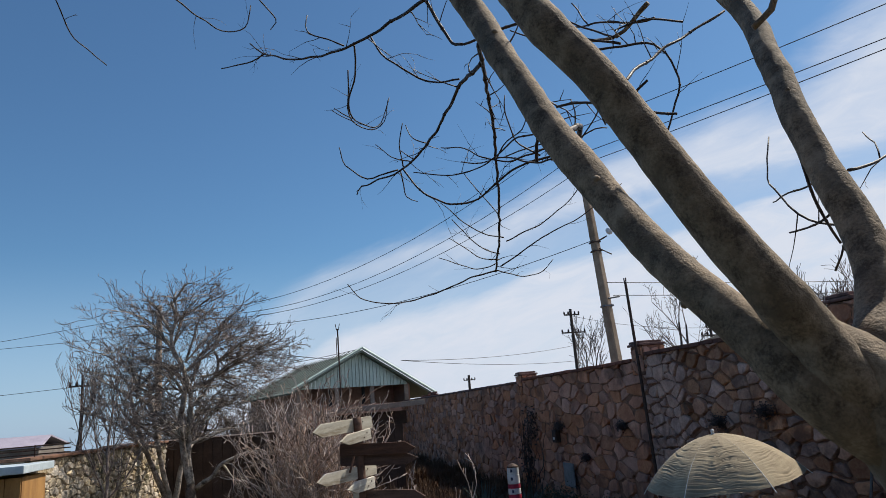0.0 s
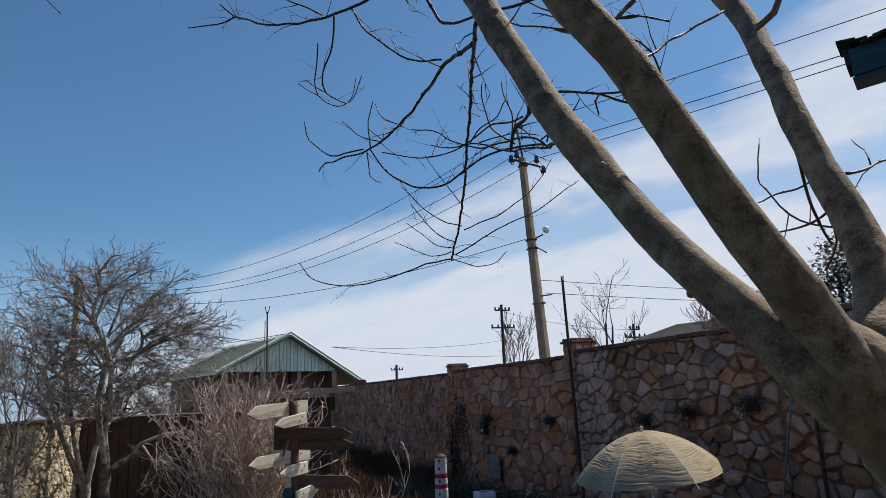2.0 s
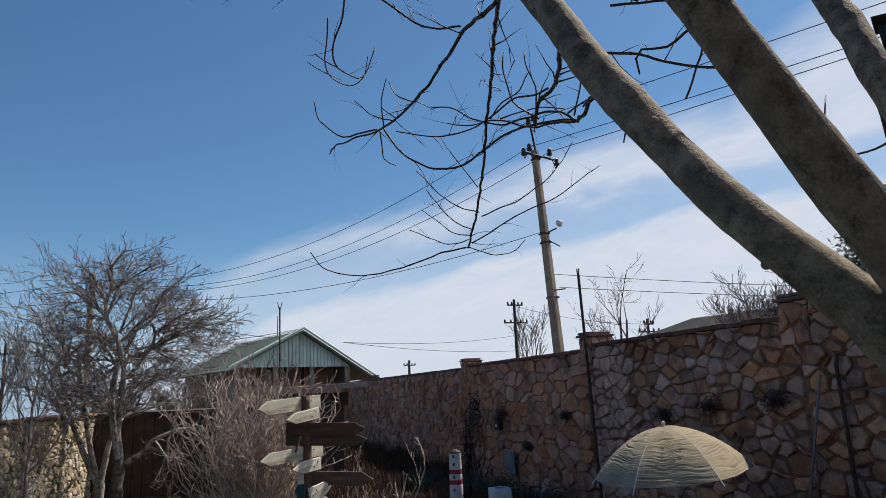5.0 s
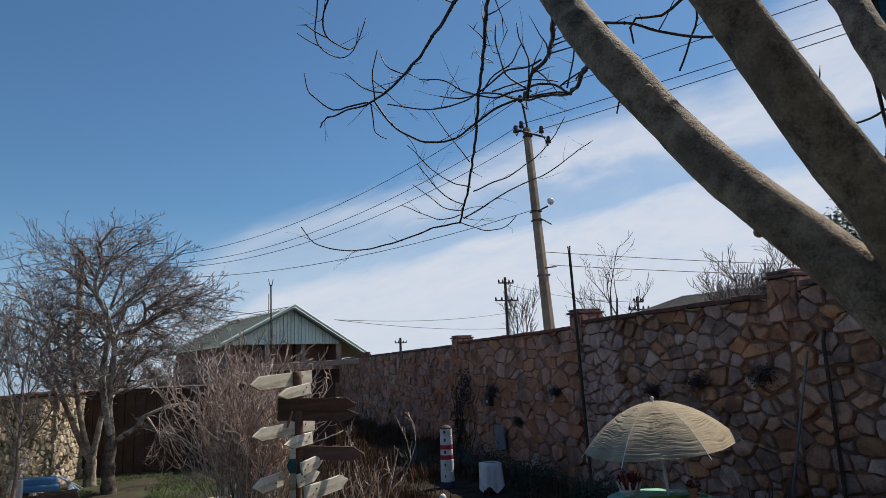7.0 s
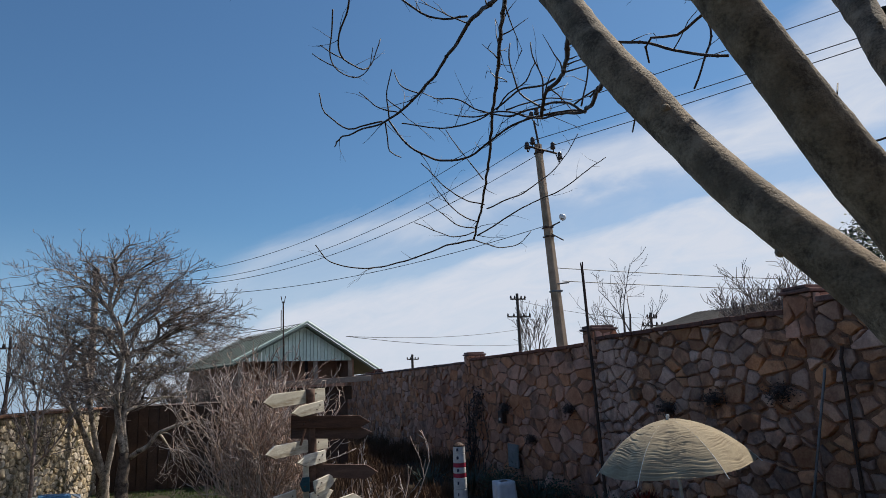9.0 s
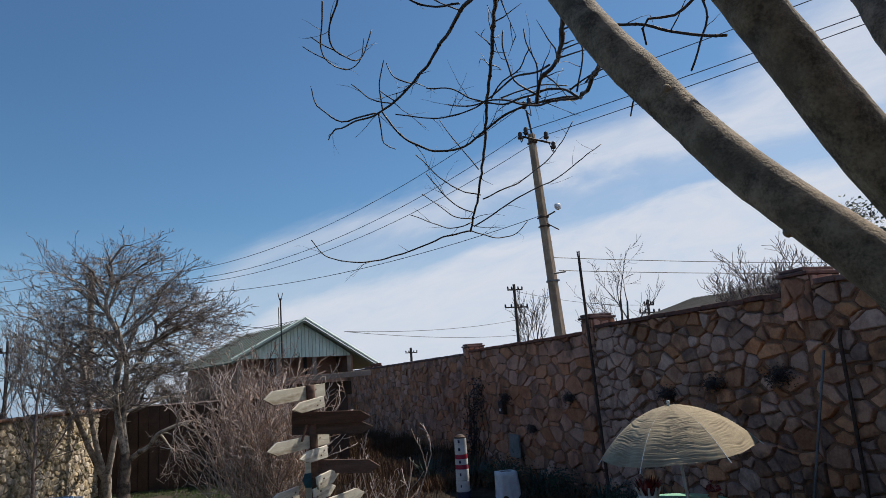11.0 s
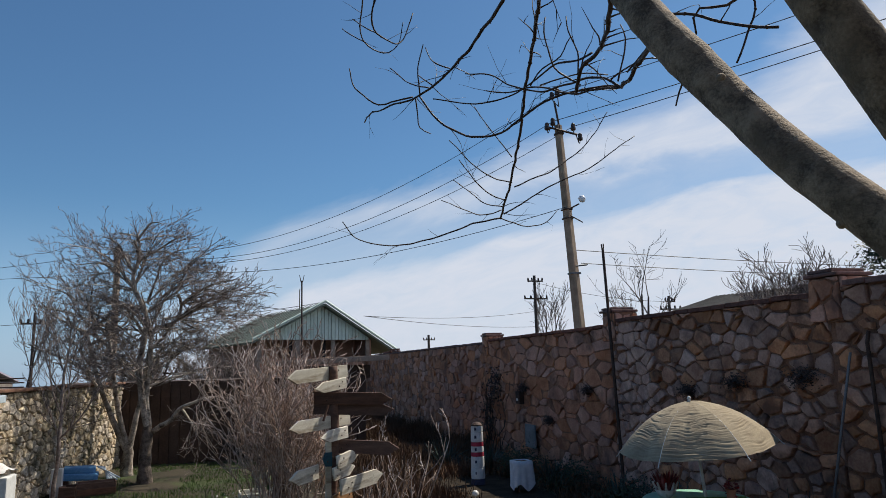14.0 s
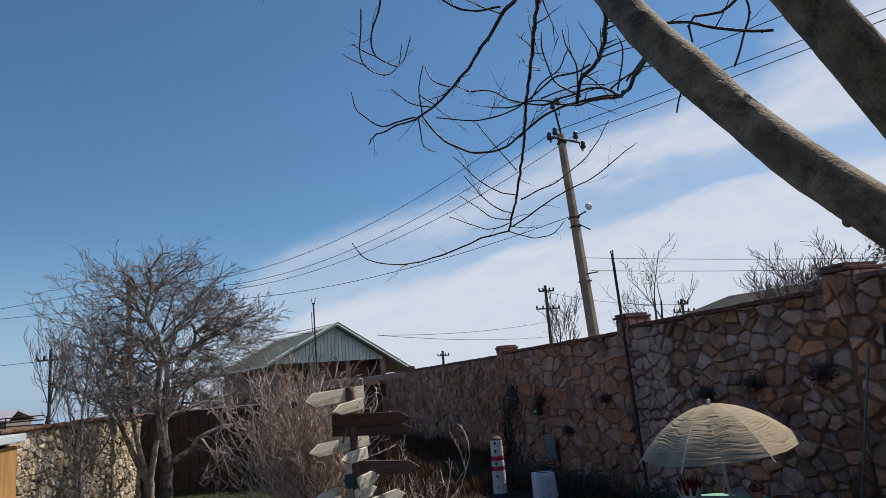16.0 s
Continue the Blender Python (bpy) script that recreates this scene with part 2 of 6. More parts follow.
M_NAVY = material("dark_blue_paint", (0.03, 0.035, 0.07), (0.06, 0.07, 0.13), 8, 0.6, 0.2, 40)
M_CLOTH = material("white_cloth", (0.62, 0.64, 0.70), (0.80, 0.82, 0.86), 8, 0.9, 0.2, 80)
M_TEAL = material("teal_paint", (0.010, 0.050, 0.078), (0.022, 0.095, 0.13), 14, 0.6, 0.3, 60, stain=(0.02, 0.08, 0.09))
M_FELT = material("black_roofing_felt", (0.015, 0.015, 0.014), (0.05, 0.045, 0.04), 20, 0.9, 0.5, 90)
M_BLUE = material("faded_blue_paint", (0.08, 0.25, 0.50), (0.16, 0.38, 0.66), 3, 0.6, 0.2, 30)
M_DARK_GREEN = material("dark_evergreen_leaves", (0.012, 0.028, 0.012), (0.04, 0.07, 0.028), 5, 0.6, 0.0, 40, vary=0.35, island=True)
M_SPIKE = material("dark_green_spikes", (0.028, 0.048, 0.040), (0.075, 0.105, 0.082), 5, 0.5, 0.0, 40, vary=0.3, island=True)
M_BALL = material("cream_glazed_ball", (0.66, 0.63, 0.56), (0.82, 0.80, 0.74), 6, 0.3, 0.0, 30)
M_ROCK = material("pale_garden_rock", (0.42, 0.38, 0.32), (0.66, 0.62, 0.55), 6, 0.9, 0.5, 40, vary=0.2)
M_BLOSSOM = material("white_blossom", (0.72, 0.72, 0.68), (0.85, 0.85, 0.80), 6, 0.8, 0.0, 30, vary=0.1, island=True)
M_GLASS_LAMP = material("white_lamp_cover", (0.72, 0.74, 0.78), (0.85, 0.87, 0.9), 6, 0.3, 0.0, 30)
# soil made very dark to paint in the shade by the wall
M_SHADE_SOIL = material("shade_dark_soil", (0.022, 0.018, 0.014), (0.060, 0.047, 0.035), 3, 0.95, 0.8, 30, depth=0.03, spec=0.05)

# ---- building tools ----
def part(name, bm, mat, parent=None, label="", smooth=False, auto=None):
    """One bmesh as one mesh object, under a parent where one is given."""
    me = bpy.data.meshes.new(name)
    bm.normal_update()
    bm.to_mesh(me)
    bm.free()
    if mat:
        me.materials.append(mat)
    if smooth:
        me.shade_smooth()
    ob = new(name, me)
    if parent:
        ob.parent = parent
        if parent.type == "EMPTY" or parent.matrix_basis != Matrix():
            ob.matrix_parent_inverse = parent.matrix_basis.inverted()
    if label:
        ob["label"] = label
    return ob


def thing(name, at, label, category, group="", kind=""):
    """An Empty at the base of a thing; its parts are built in world metres."""
    ob = new(name)
    ob.empty_display_size = 0.1
    ob.matrix_basis = Matrix.Translation(at)
    return tagged(ob, label, category, group, kind)


def box(bm, c, size, m=None, bevel=0.0):
    out = bmesh.ops.create_cube(bm, size=1.0, matrix=(m or Matrix()) @ Matrix.Translation(c) @ Matrix.Diagonal((*size, 1)))
    if bevel:
        edges = {e for v in out["verts"] for e in v.link_edges}
        bmesh.ops.bevel(bm, geom=list(edges), offset=bevel, segments=2, affect="EDGES", profile=0.6)
    return bm


def boxed(c, size, m=None, bevel=0.0):
    return box(bmesh.new(), c, size, m, bevel)


def smooth_line(pts, step):
    """Points with radii (x, y, z, r) made into a rounded line of even steps."""
    p = [np.array(q, float) for q in pts]
    p = [2 * p[0] - p[1], *p, 2 * p[-1] - p[-2]]
    out = []
    for i in range(1, len(p) - 2):
        a, b, c, d = p[i - 1:i + 3]
        n = max(1, int(np.linalg.norm((c - b)[:3]) / step))
        for k in range(n):
            u = k / n
            out.append(0.5 * (2 * b + (c - a) * u + (2 * a - 5 * b + 4 * c - d) * u * u + (3 * b - a - 3 * c + d) * u ** 3))
    out.append(p[-2])
    return out


def tube(bm, line, sides=8, wobble=0.0, freq=8.0, cap=True):
    """A swept tube along (x, y, z, r) points; wobble: unevenness of the radius."""
    rings, side = [], None
    for i, q in enumerate(line):
        a, b = line[max(0, i - 1)], line[min(len(line) - 1, i + 1)]
        way = Vector((b - a)[:3] if not isinstance(q, tuple) else [b[k] - a[k] for k in range(3)])
        way = way.normalized() if way.length > 1e-9 else Vector((0, 0, 1))
        if side is None:
            side = way.orthogonal().normalized()
        side = (side - way * side.dot(way)).normalized()
        up = way.cross(side)
        ring = []
        for k in range(sides):
            ang = 2 * math.pi * k / sides
            d = side * math.cos(ang) + up * math.sin(ang)
            r = float(q[3])
            if wobble:
                at = Vector(q[:3]) * freq + d * r * freq
                r *= 1 + wobble * (noise.noise(at) + 0.5 * noise.noise(at * 2.7))
            ring.append(bm.verts.new(Vector(q[:3]) + d * r))
        rings.append(ring)
    for a, b in zip(rings, rings[1:]):
        for k in range(sides):
            bm.faces.new((a[k], a[(k + 1) % sides], b[(k + 1) % sides], b[k]))
    if cap and sides > 2:
        bm.faces.new(rings[0][::-1])
        bm.faces.new(rings[-1])
    return bm


def rod(bm, a, b, r, sides=10, r2=None):
    return tube(bm, [(*a, r), (*b, r if r2 is None else r2)], sides)


def lathe(bm, profile, centre=(0, 0, 0), sides=28, squash=(1, 1)):
    """A turned body from (radius, height) pairs."""
    rings = []
    for r, z in profile:
        rings.append([bm.verts.new((centre[0] + squash[0] * r * math.cos(2 * math.pi * k / sides), centre[1] + squash[1] * r * math.sin(2 * math.pi * k / sides), centre[2] + z)) for k in range(sides)])
    for a, b in zip(rings, rings[1:]):
        for k in range(sides):
            bm.faces.new((a[k], a[(k + 1) % sides], b[(k + 1) % sides], b[k]))
    bm.faces.new(rings[0][::-1])
    bm.faces.new(rings[-1])
    return bm


def from_lists(name, verts, faces, mat, parent=None, label="", smooth=False):
    me = bpy.data.meshes.new(name)
    me.from_pydata(verts, [], faces)
    me.materials.append(mat)
    if smooth:
        me.shade_smooth()
    ob = new(name, me)
    if parent:
        ob.parent = parent
        ob.matrix_parent_inverse = parent.matrix_basis.inverted()
    if label:
        ob["label"] = label
    return ob


def cells(width, height, size, rng, flat=1.0):
    """Irregular stone outlines that fill a wall of that width and height: jittered centres, each cut back from its neighbours."""
    nx, ny = max(1, round(width / size)), max(1, round(height / (size * flat)))
    dx, dy = width / nx, height / ny
    seeds = {(i, j): ((i + 0.5 + (0.5 if j % 2 else 0) * 0.6 + rng.uniform(-0.42, 0.42)) * dx, (j + 0.5 + rng.uniform(-0.42, 0.42)) * dy) for i in range(-1, nx + 1) for j in range(-1, ny + 1)}
    weight = {k: rng.uniform(-0.16, 0.16) * size * size for k in seeds}
    out = []
    for (i, j), (px, py) in seeds.items():
        poly = [(max(0, px - 2 * dx), max(0, py - 2 * dy)), (min(width, px + 2 * dx), max(0, py - 2 * dy)), (min(width, px + 2 * dx), min(height, py + 2 * dy)), (max(0, px - 2 * dx), min(height, py + 2 * dy))]
        for a in range(-2, 3):
            for b in range(-2, 3):
                q = seeds.get((i + a, j + b))
                if q is None or (a == 0 and b == 0):
                    continue
                nxv, nyv = q[0] - px, q[1] - py
                lim = (q[0] ** 2 + q[1] ** 2 - px ** 2 - py ** 2) / 2 + weight[(i, j)] - weight[(i + a, j + b)]
                cut = []
                for k, u in enumerate(poly):
                    v = poly[(k + 1) % len(poly)]
                    du, dv = u[0] * nxv + u[1] * nyv - lim, v[0] * nxv + v[1] * nyv - lim
                    if du <= 0:
                        cut.append(u)
                    if (du < 0) != (dv < 0) and du != dv:
                        w = du / (du - dv)
                        cut.append((u[0] + (v[0] - u[0]) * w, u[1] + (v[1] - u[1]) * w))
                poly = cut
                if len(poly) < 3:
                    break
            if len(poly) < 3:
                break
        if len(poly) >= 3:
            xs, ys = [p[0] for p in poly], [p[1] for p in poly]
            if max(xs) - min(xs) > 0.05 and max(ys) - min(ys) > 0.05:
                out.append(poly)
    return out


def stone_shape(poly, gap, depth, rng, place):
    """A rough stone over an outline: a foot, a rounded shoulder and an uneven face. place(u, v, d) gives its corners in the world."""
    cx, cy = sum(p[0] for p in poly) / len(poly), sum(p[1] for p in poly) / len(poly)
    rough = []
    for k, p in enumerate(poly):
        q = poly[(k + 1) % len(poly)]
        long = math.hypot(q[0] - p[0], q[1] - p[1])
        if long < 0.012:
            continue
        for u in ((0.10, 0.5, 0.90) if long > 0.09 else (0.15, 0.85) if long > 0.05 else (0.5,)):
            x, y = p[0] + (q[0] - p[0]) * u, p[1] + (q[1] - p[1]) * u
            out = 1 - rng.uniform(0.0, 0.09)
            rough.append((cx + (x - cx) * out + rng.uniform(-0.006, 0.006), cy + (y - cy) * out + rng.uniform(-0.006, 0.006)))
    if len(rough) < 3:
        return None
    tilt_x, tilt_y = rng.uniform(-0.16, 0.16), rng.uniform(-0.16, 0.16)
    verts, n = [], len(rough)
    for pull, out in ((gap, 0.0), (gap + 0.003, depth * 0.65), (gap + 0.013, depth)):
        for x, y in rough:
            far = math.hypot(x - cx, y - cy) or 1e-6
            s = max(0.25, 1 - pull / far)
            u, v = cx + (x - cx) * s, cy + (y - cy) * s
            verts.append(place(u, v, out + (tilt_x * (u - cx) + tilt_y * (v - cy) + rng.uniform(-0.003, 0.003) if out else 0.0)))
    verts.append(place(cx + rng.uniform(-0.02, 0.02), cy + rng.uniform(-0.02, 0.02), depth * rng.uniform(1.0, 1.25)))
    faces = []
    for r in (0, n):
        faces += [(r + k, r + (k + 1) % n, r + n + (k + 1) % n, r + n + k) for k in range(n)]
    faces += [(2 * n + k, 2 * n + (k + 1) % n, 3 * n) for k in range(n)]
    return verts, faces

# ---- ground ----
def ground_height(x, y):
    return 0.03 * noise.noise((x * 0.5, y * 0.5, 0)) + 0.015 * noise.noise((x * 2, y * 2, 3))


def build_ground():
    bm = bmesh.new()
    xs = sorted({*np.arange(-12, 14.01, 0.4).round(2), -3000, -600, -150, -50, -22, 22, 50, 150, 600, 3000})
    ys = sorted({*np.arange(-6, 24.01, 0.4).round(2), -3000, -600, -150, -40, -12, 34, 55, 150, 600, 3000})
    grid = [[bm.verts.new((x, y, ground_height(x, y) if abs(x) < 15 and -7 < y < 25 else -0.02 - 0.045 * max(0.0, math.hypot(x, y) - 75))) for x in xs] for y in ys]
    for a, b in zip(grid, grid[1:]):
        for k in range(len(xs) - 1):
            bm.faces.new((a[k], a[k + 1], b[k + 1], b[k]))
    tagged(part("ground", bm, M_SOIL, smooth=True), "dark garden soil with short green grass", "ground", kind="structure")


build_ground()

# soil sheet along the wall; its dark colour stands in for shade
bm = bmesh.new()
bed = [[bm.verts.new((0.85 + 4.12 * i / 30 + (0.12 * noise.noise((j * 0.7, 1, 1)) if i == 0 else 0), 6.4 + 14.0 * j / 70, ground_height(0.85 + 4.12 * i / 30, 6.4 + 0.2 * j) + (0.0 if i in (0, 30) or j in (0, 70) else 0.035 + 0.03 * noise.noise((i * 0.8, j * 0.8, 2))))) for i in range(31)] for j in range(71)]
for a, b in zip(bed, bed[1:]):
    for k in range(30):
        bm.faces.new((a[k], a[k + 1], b[k + 1], b[k]))
tagged(part("flower_bed", bm, M_SHADE_SOIL, smooth=True), "raised soil bed coloured dark in place of shade", "flower bed", kind="structure")

# ---- stone garden wall on the sunny side: four runs that step down, with piers between ----
WALL_X = 5.0
RUNS = [(1.0, 6.82, 2.52), (7.18, 10.82, 2.455), (11.18, 16.30, 2.385), (16.66, 33.0, 2.335)]
PIERS = [(7.0, 2.62), (11.0, 2.60), (16.48, 2.50)]
wall_right = tagged(part("wall_right", boxed((WALL_X + 0.16, 17.0, 1.14), (0.32, 32.0, 2.28)), M_MORTAR), "rubble stone garden wall with recessed dark joints", "wall", kind="structure")
bm = bmesh.new()
for y0, y1, top in RUNS:
    box(bm, (WALL_X + 0.16, (y0 + y1) / 2, (2.2 + top) / 2), (0.316, y1 - y0 - 0.004, top - 2.2))
part("wall_top", bm, M_MORTAR, wall_right)
bm = bmesh.new()
box(bm, (WALL_X + 0.003, 22.2, 1.15), (0.022, 22.0, 2.29))
part("mortar_bed", bm, M_MORTAR_FAR, wall_right, "brown mortar smeared between flat stones")

left_wall = tagged(part("wall_left", boxed((-0.15, 2.75, 0.835), (0.3, 5.5, 1.67), pose(-3.62, 12.4, 0, 0, 0, -10.0)), M_MORTAR_PALE), "sunlit pale limestone rubble wall", "wall", kind="structure")


part("cap", boxed((-0.14, 2.75, 1.695), (0.42, 5.5, 0.045), pose(-3.62, 12.4, 0, 0, 0, -10.0), 0.012), M_MORTAR, left_wall, "brown weathered capping course")


def brick_row(parent, y0, y1, z, name="coping"):
    rng = random.Random(int(y0 * 10))
    bm = bmesh.new()
    y = y0
    while y < y1 - 0.05:
        long = min(rng.uniform(0.22, 0.27), y1 - y)
        box(bm, (WALL_X + 0.14 + rng.uniform(-0.008, 0.008), y + long / 2, z + 0.022 + rng.uniform(-0.006, 0.006)), (0.40, long - 0.012, 0.05), None, 0.006)
        y += long
    part(name, bm, M_BRICK, parent, "row of dark red coping bricks")


for y0, y1, top in RUNS:
    brick_row(wall_right, y0, y1, top)
for y, top in PIERS:
    pier = tagged(part("pier", boxed((WALL_X + 0.145, y, top - 0.21), (0.372, 0.352, 0.42), None, 0.012), M_MORTAR, wall_right), "stone pier with a brick cap")
    bm = bmesh.new()
    box(bm, (WALL_X + 0.13, y, top + 0.02), (0.43, 0.39, 0.035), None, 0.012)
    box(bm, (WALL_X + 0.13, y + 0.02, top + 0.06), (0.38, 0.30, 0.035), None, 0.012)
    part("cap", bm, M_BRICK, pier)

loose = random.Random(17)
for k in range(11):
    y, z = 26.6 + 0.34 * (k % 7) + loose.uniform(-0.08, 0.08), 2.335 + 0.075 + 0.075 * (k // 7)
    ob = part("loose_brick", boxed((0, 0, 0), (0.13, 0.25, 0.072), None, 0.008), M_BRICK)
    ob.matrix_basis = pose(WALL_X + 0.12 + loose.uniform(-0.06, 0.06), y, z, 0, 0, loose.uniform(-30, 30))
    tagged(ob, "loose red brick lying on the wall top", "brick", "loose bricks")

# unseen house wall and eaves, added at the camera's back to cut sky light
tagged(part("wall_house", boxed((-4.0, -0.9, 2.8), (13.0, 0.3, 5.6)), M_HOUSE), "unseen plain house wall added to block sky light", "wall", kind="structure")
tagged(part("eaves", boxed((-4.0, -0.4, 5.7), (13.4, 1.6, 0.16)), M_SHED), "unseen eaves added to block sky light", "eaves", kind="structure")

# ---- low outbuilding that closes the yard; its dark boards stand in for shade ----
shed = thing("garden_shed", (0, 17.8, 0), "low shed with boards coloured dark for shade and a grey slab roof", "shed")
bm = bmesh.new()
box(bm, (-0.75, 18.9, 0.85), (6.5, 2.0, 1.7))
part("body", bm, M_SHED, shed)
for k in range(32):
    part("board", boxed((-3.81 + k * 0.2, 17.885, 0.83 + 0.02 * math.sin(k * 5)), (0.186, 0.03, 1.66), None, 0.004), M_SHED, shed)
part("roof", boxed((1.85, 18.6, 2.0), (2.45, 2.0, 0.12), pose(0, 0, 0, 0, -2, 0), 0.01), M_EAVE, shed, "grey roof slab")
part("wall", boxed((1.65, 18.7, 1.8), (1.9, 1.6, 0.3)), M_SHED, shed)

# ---- the leaning tree beside the path ----
STEM_LOW = [(0.320, 3.090, 3.004, 0.032), (0.359, 3.021, 2.859, 0.033), (0.372, 2.946, 2.731, 0.032), (0.391, 2.870, 2.607, 0.031), (0.404, 2.791, 2.481, 0.0325), (0.429, 2.723, 2.375, 0.0345), (0.447, 2.659, 2.283, 0.0305), (0.466, 2.592, 2.192, 0.032), (0.486, 2.523, 2.112, 0.032), (0.513, 2.471, 2.048, 0.034), (0.541, 2.424, 1.985, 0.037), (0.578, 2.385, 1.915, 0.040)]
STEM_MID = [(0.243, 2.547, 2.659, 0.031), (0.283, 2.496, 2.532, 0.031), (0.338, 2.455, 2.425, 0.030), (0.385, 2.432, 2.327, 0.031), (0.425, 2.411, 2.237, 0.032), (0.469, 2.394, 2.151, 0.034), (0.515, 2.375, 2.069, 0.035), (0.560, 2.373, 2.007, 0.037), (0.597, 2.365, 1.940, 0.039)]
STEM_HIGH = [(0.878, 2.882, 2.954, 0.025), (0.908, 2.815, 2.825, 0.025), (0.891, 2.742, 2.708, 0.025), (0.851, 2.678, 2.603, 0.025), (0.823, 2.623, 2.510, 0.025), (0.798, 2.583, 2.432, 0.026), (0.787, 2.550, 2.362, 0.026), (0.777, 2.520, 2.297, 0.027), (0.766, 2.485, 2.235, 0.029), (0.762, 2.460, 2.180, 0.030), (0.743, 2.424, 2.098, 0.033), (0.708, 2.399, 2.025, 0.036), (0.662, 2.364, 1.958, 0.038)]
BRANCHES = []
BRANCHES += [
    [(0.35, 3.02, 2.80, 0.0085), (0.46, 3.33, 2.86, 0.0083), (0.58, 3.65, 2.89, 0.0082), (0.69, 3.98, 2.88, 0.0080), (0.80, 4.33, 2.79, 0.0078), (0.90, 4.67, 2.73, 0.0077), (0.98, 5.02, 2.63, 0.0075)],
    [(1.04, 5.19, 2.67, 0.0065), (0.90, 5.22, 2.64, 0.0058), (0.70, 5.27, 2.57, 0.0052), (0.52, 5.29, 2.53, 0.0045), (0.39, 5.28, 2.53, 0.0038), (0.28, 5.27, 2.56, 0.0032), (0.21, 5.23, 2.63, 0.0025)],
    [(1.04, 5.19, 2.67, 0.0045), (1.14, 5.22, 2.65, 0.0039), (1.24, 5.24, 2.64, 0.0032), (1.34, 5.25, 2.67, 0.0026), (1.41, 5.26, 2.74, 0.0020)],
]
BRANCHES += [
    [(1.06, 5.18, 2.69, 0.0055), (1.21, 5.15, 2.78, 0.0049), (1.37, 5.12, 2.87, 0.0043), (1.51, 5.09, 2.93, 0.0037), (1.62, 5.07, 3.00, 0.0032), (1.71, 5.05, 3.07, 0.0026), (1.80, 5.04, 3.13, 0.0020)],
    [(1.02, 4.92, 2.77, 0.0045), (1.22, 4.91, 2.86, 0.0039), (1.34, 4.92, 2.94, 0.0032), (1.46, 4.92, 3.05, 0.0026), (1.56, 4.91, 3.20, 0.0020)],
    [(1.01, 4.92, 2.79, 0.0045), (0.91, 4.92, 2.81, 0.0039), (0.80, 4.90, 2.86, 0.0032), (0.72, 4.86, 2.92, 0.0026), (0.66, 4.83, 2.96, 0.0020)],
]
BRANCHES += [
    [(1.02, 5.04, 2.73, 0.0040), (0.92, 5.03, 2.76, 0.0035), (0.84, 5.01, 2.82, 0.0030), (0.78, 4.97, 2.87, 0.0025), (0.74, 4.94, 2.90, 0.0020)],
    [(1.03, 5.10, 2.71, 0.0040), (0.94, 5.10, 2.72, 0.0033), (0.86, 5.08, 2.76, 0.0025), (0.75, 5.06, 2.83, 0.0018)],
    [(1.03, 5.13, 2.70, 0.0040), (0.93, 5.13, 2.67, 0.0033), (0.82, 5.12, 2.69, 0.0025), (0.69, 5.10, 2.73, 0.0018)],
]
BRANCHES += [
    [(0.91, 4.67, 2.84, 0.0035), (0.87, 4.70, 2.92, 0.0029), (0.81, 4.72, 3.01, 0.0022), (0.76, 4.74, 3.10, 0.0016)],
    [(0.40, 3.17, 2.83, 0.0090), (0.415, 3.31, 2.875, 0.0088), (0.42, 3.43, 2.91, 0.0085), (0.42, 3.57, 2.91, 0.0078), (0.42, 3.72, 2.91, 0.0070), (0.41, 3.87, 2.90, 0.0063), (0.37, 4.03, 2.88, 0.0055), (0.32, 4.17, 2.88, 0.0048), (0.24, 4.32, 2.89, 0.0040), (0.21, 4.45, 2.91, 0.0033), (0.21, 4.57, 2.92, 0.0025)],
    [(0.37, 4.36, 2.96, 0.0050), (0.29, 4.40, 2.95, 0.0044), (0.24, 4.43, 2.95, 0.0038), (0.17, 4.45, 3.00, 0.0032), (0.14, 4.46, 3.04, 0.0026), (0.13, 4.46, 3.10, 0.0020)],
]
BRANCHES += [
    [(0.38, 4.30, 2.95, 0.0035), (0.37, 4.27, 2.99, 0.0029), (0.36, 4.23, 3.03, 0.0022), (0.37, 4.18, 3.10, 0.0016)],
    [(0.42, 4.23, 2.96, 0.0030), (0.39, 4.25, 2.99, 0.0023), (0.37, 4.27, 3.02, 0.0015)],
    [(0.46, 4.15, 3.00, 0.0030), (0.42, 4.18, 3.03, 0.0025), (0.40, 4.21, 3.06, 0.0020), (0.39, 4.23, 3.11, 0.0015)],
]
BRANCHES += [
    [(0.41, 4.26, 2.96, 0.0030), (0.34, 4.33, 3.01, 0.0023), (0.28, 4.38, 3.09, 0.0015)],
    [(0.38, 4.36, 2.96, 0.0035), (0.39, 4.39, 2.91, 0.0029), (0.41, 4.42, 2.86, 0.0022), (0.46, 4.43, 2.84, 0.0016)],
    [(0.38, 4.30, 2.95, 0.0050), (0.41, 4.28, 2.89, 0.0051), (0.45, 4.25, 2.82, 0.0052), (0.51, 4.20, 2.77, 0.0053), (0.56, 4.15, 2.74, 0.0054), (0.63, 4.08, 2.74, 0.0055), (0.68, 4.00, 2.77, 0.0056), (0.73, 3.92, 2.80, 0.0057), (0.79, 3.84, 2.81, 0.0058), (0.86, 3.75, 2.80, 0.0059), (0.89, 3.69, 2.78, 0.0060)],
]
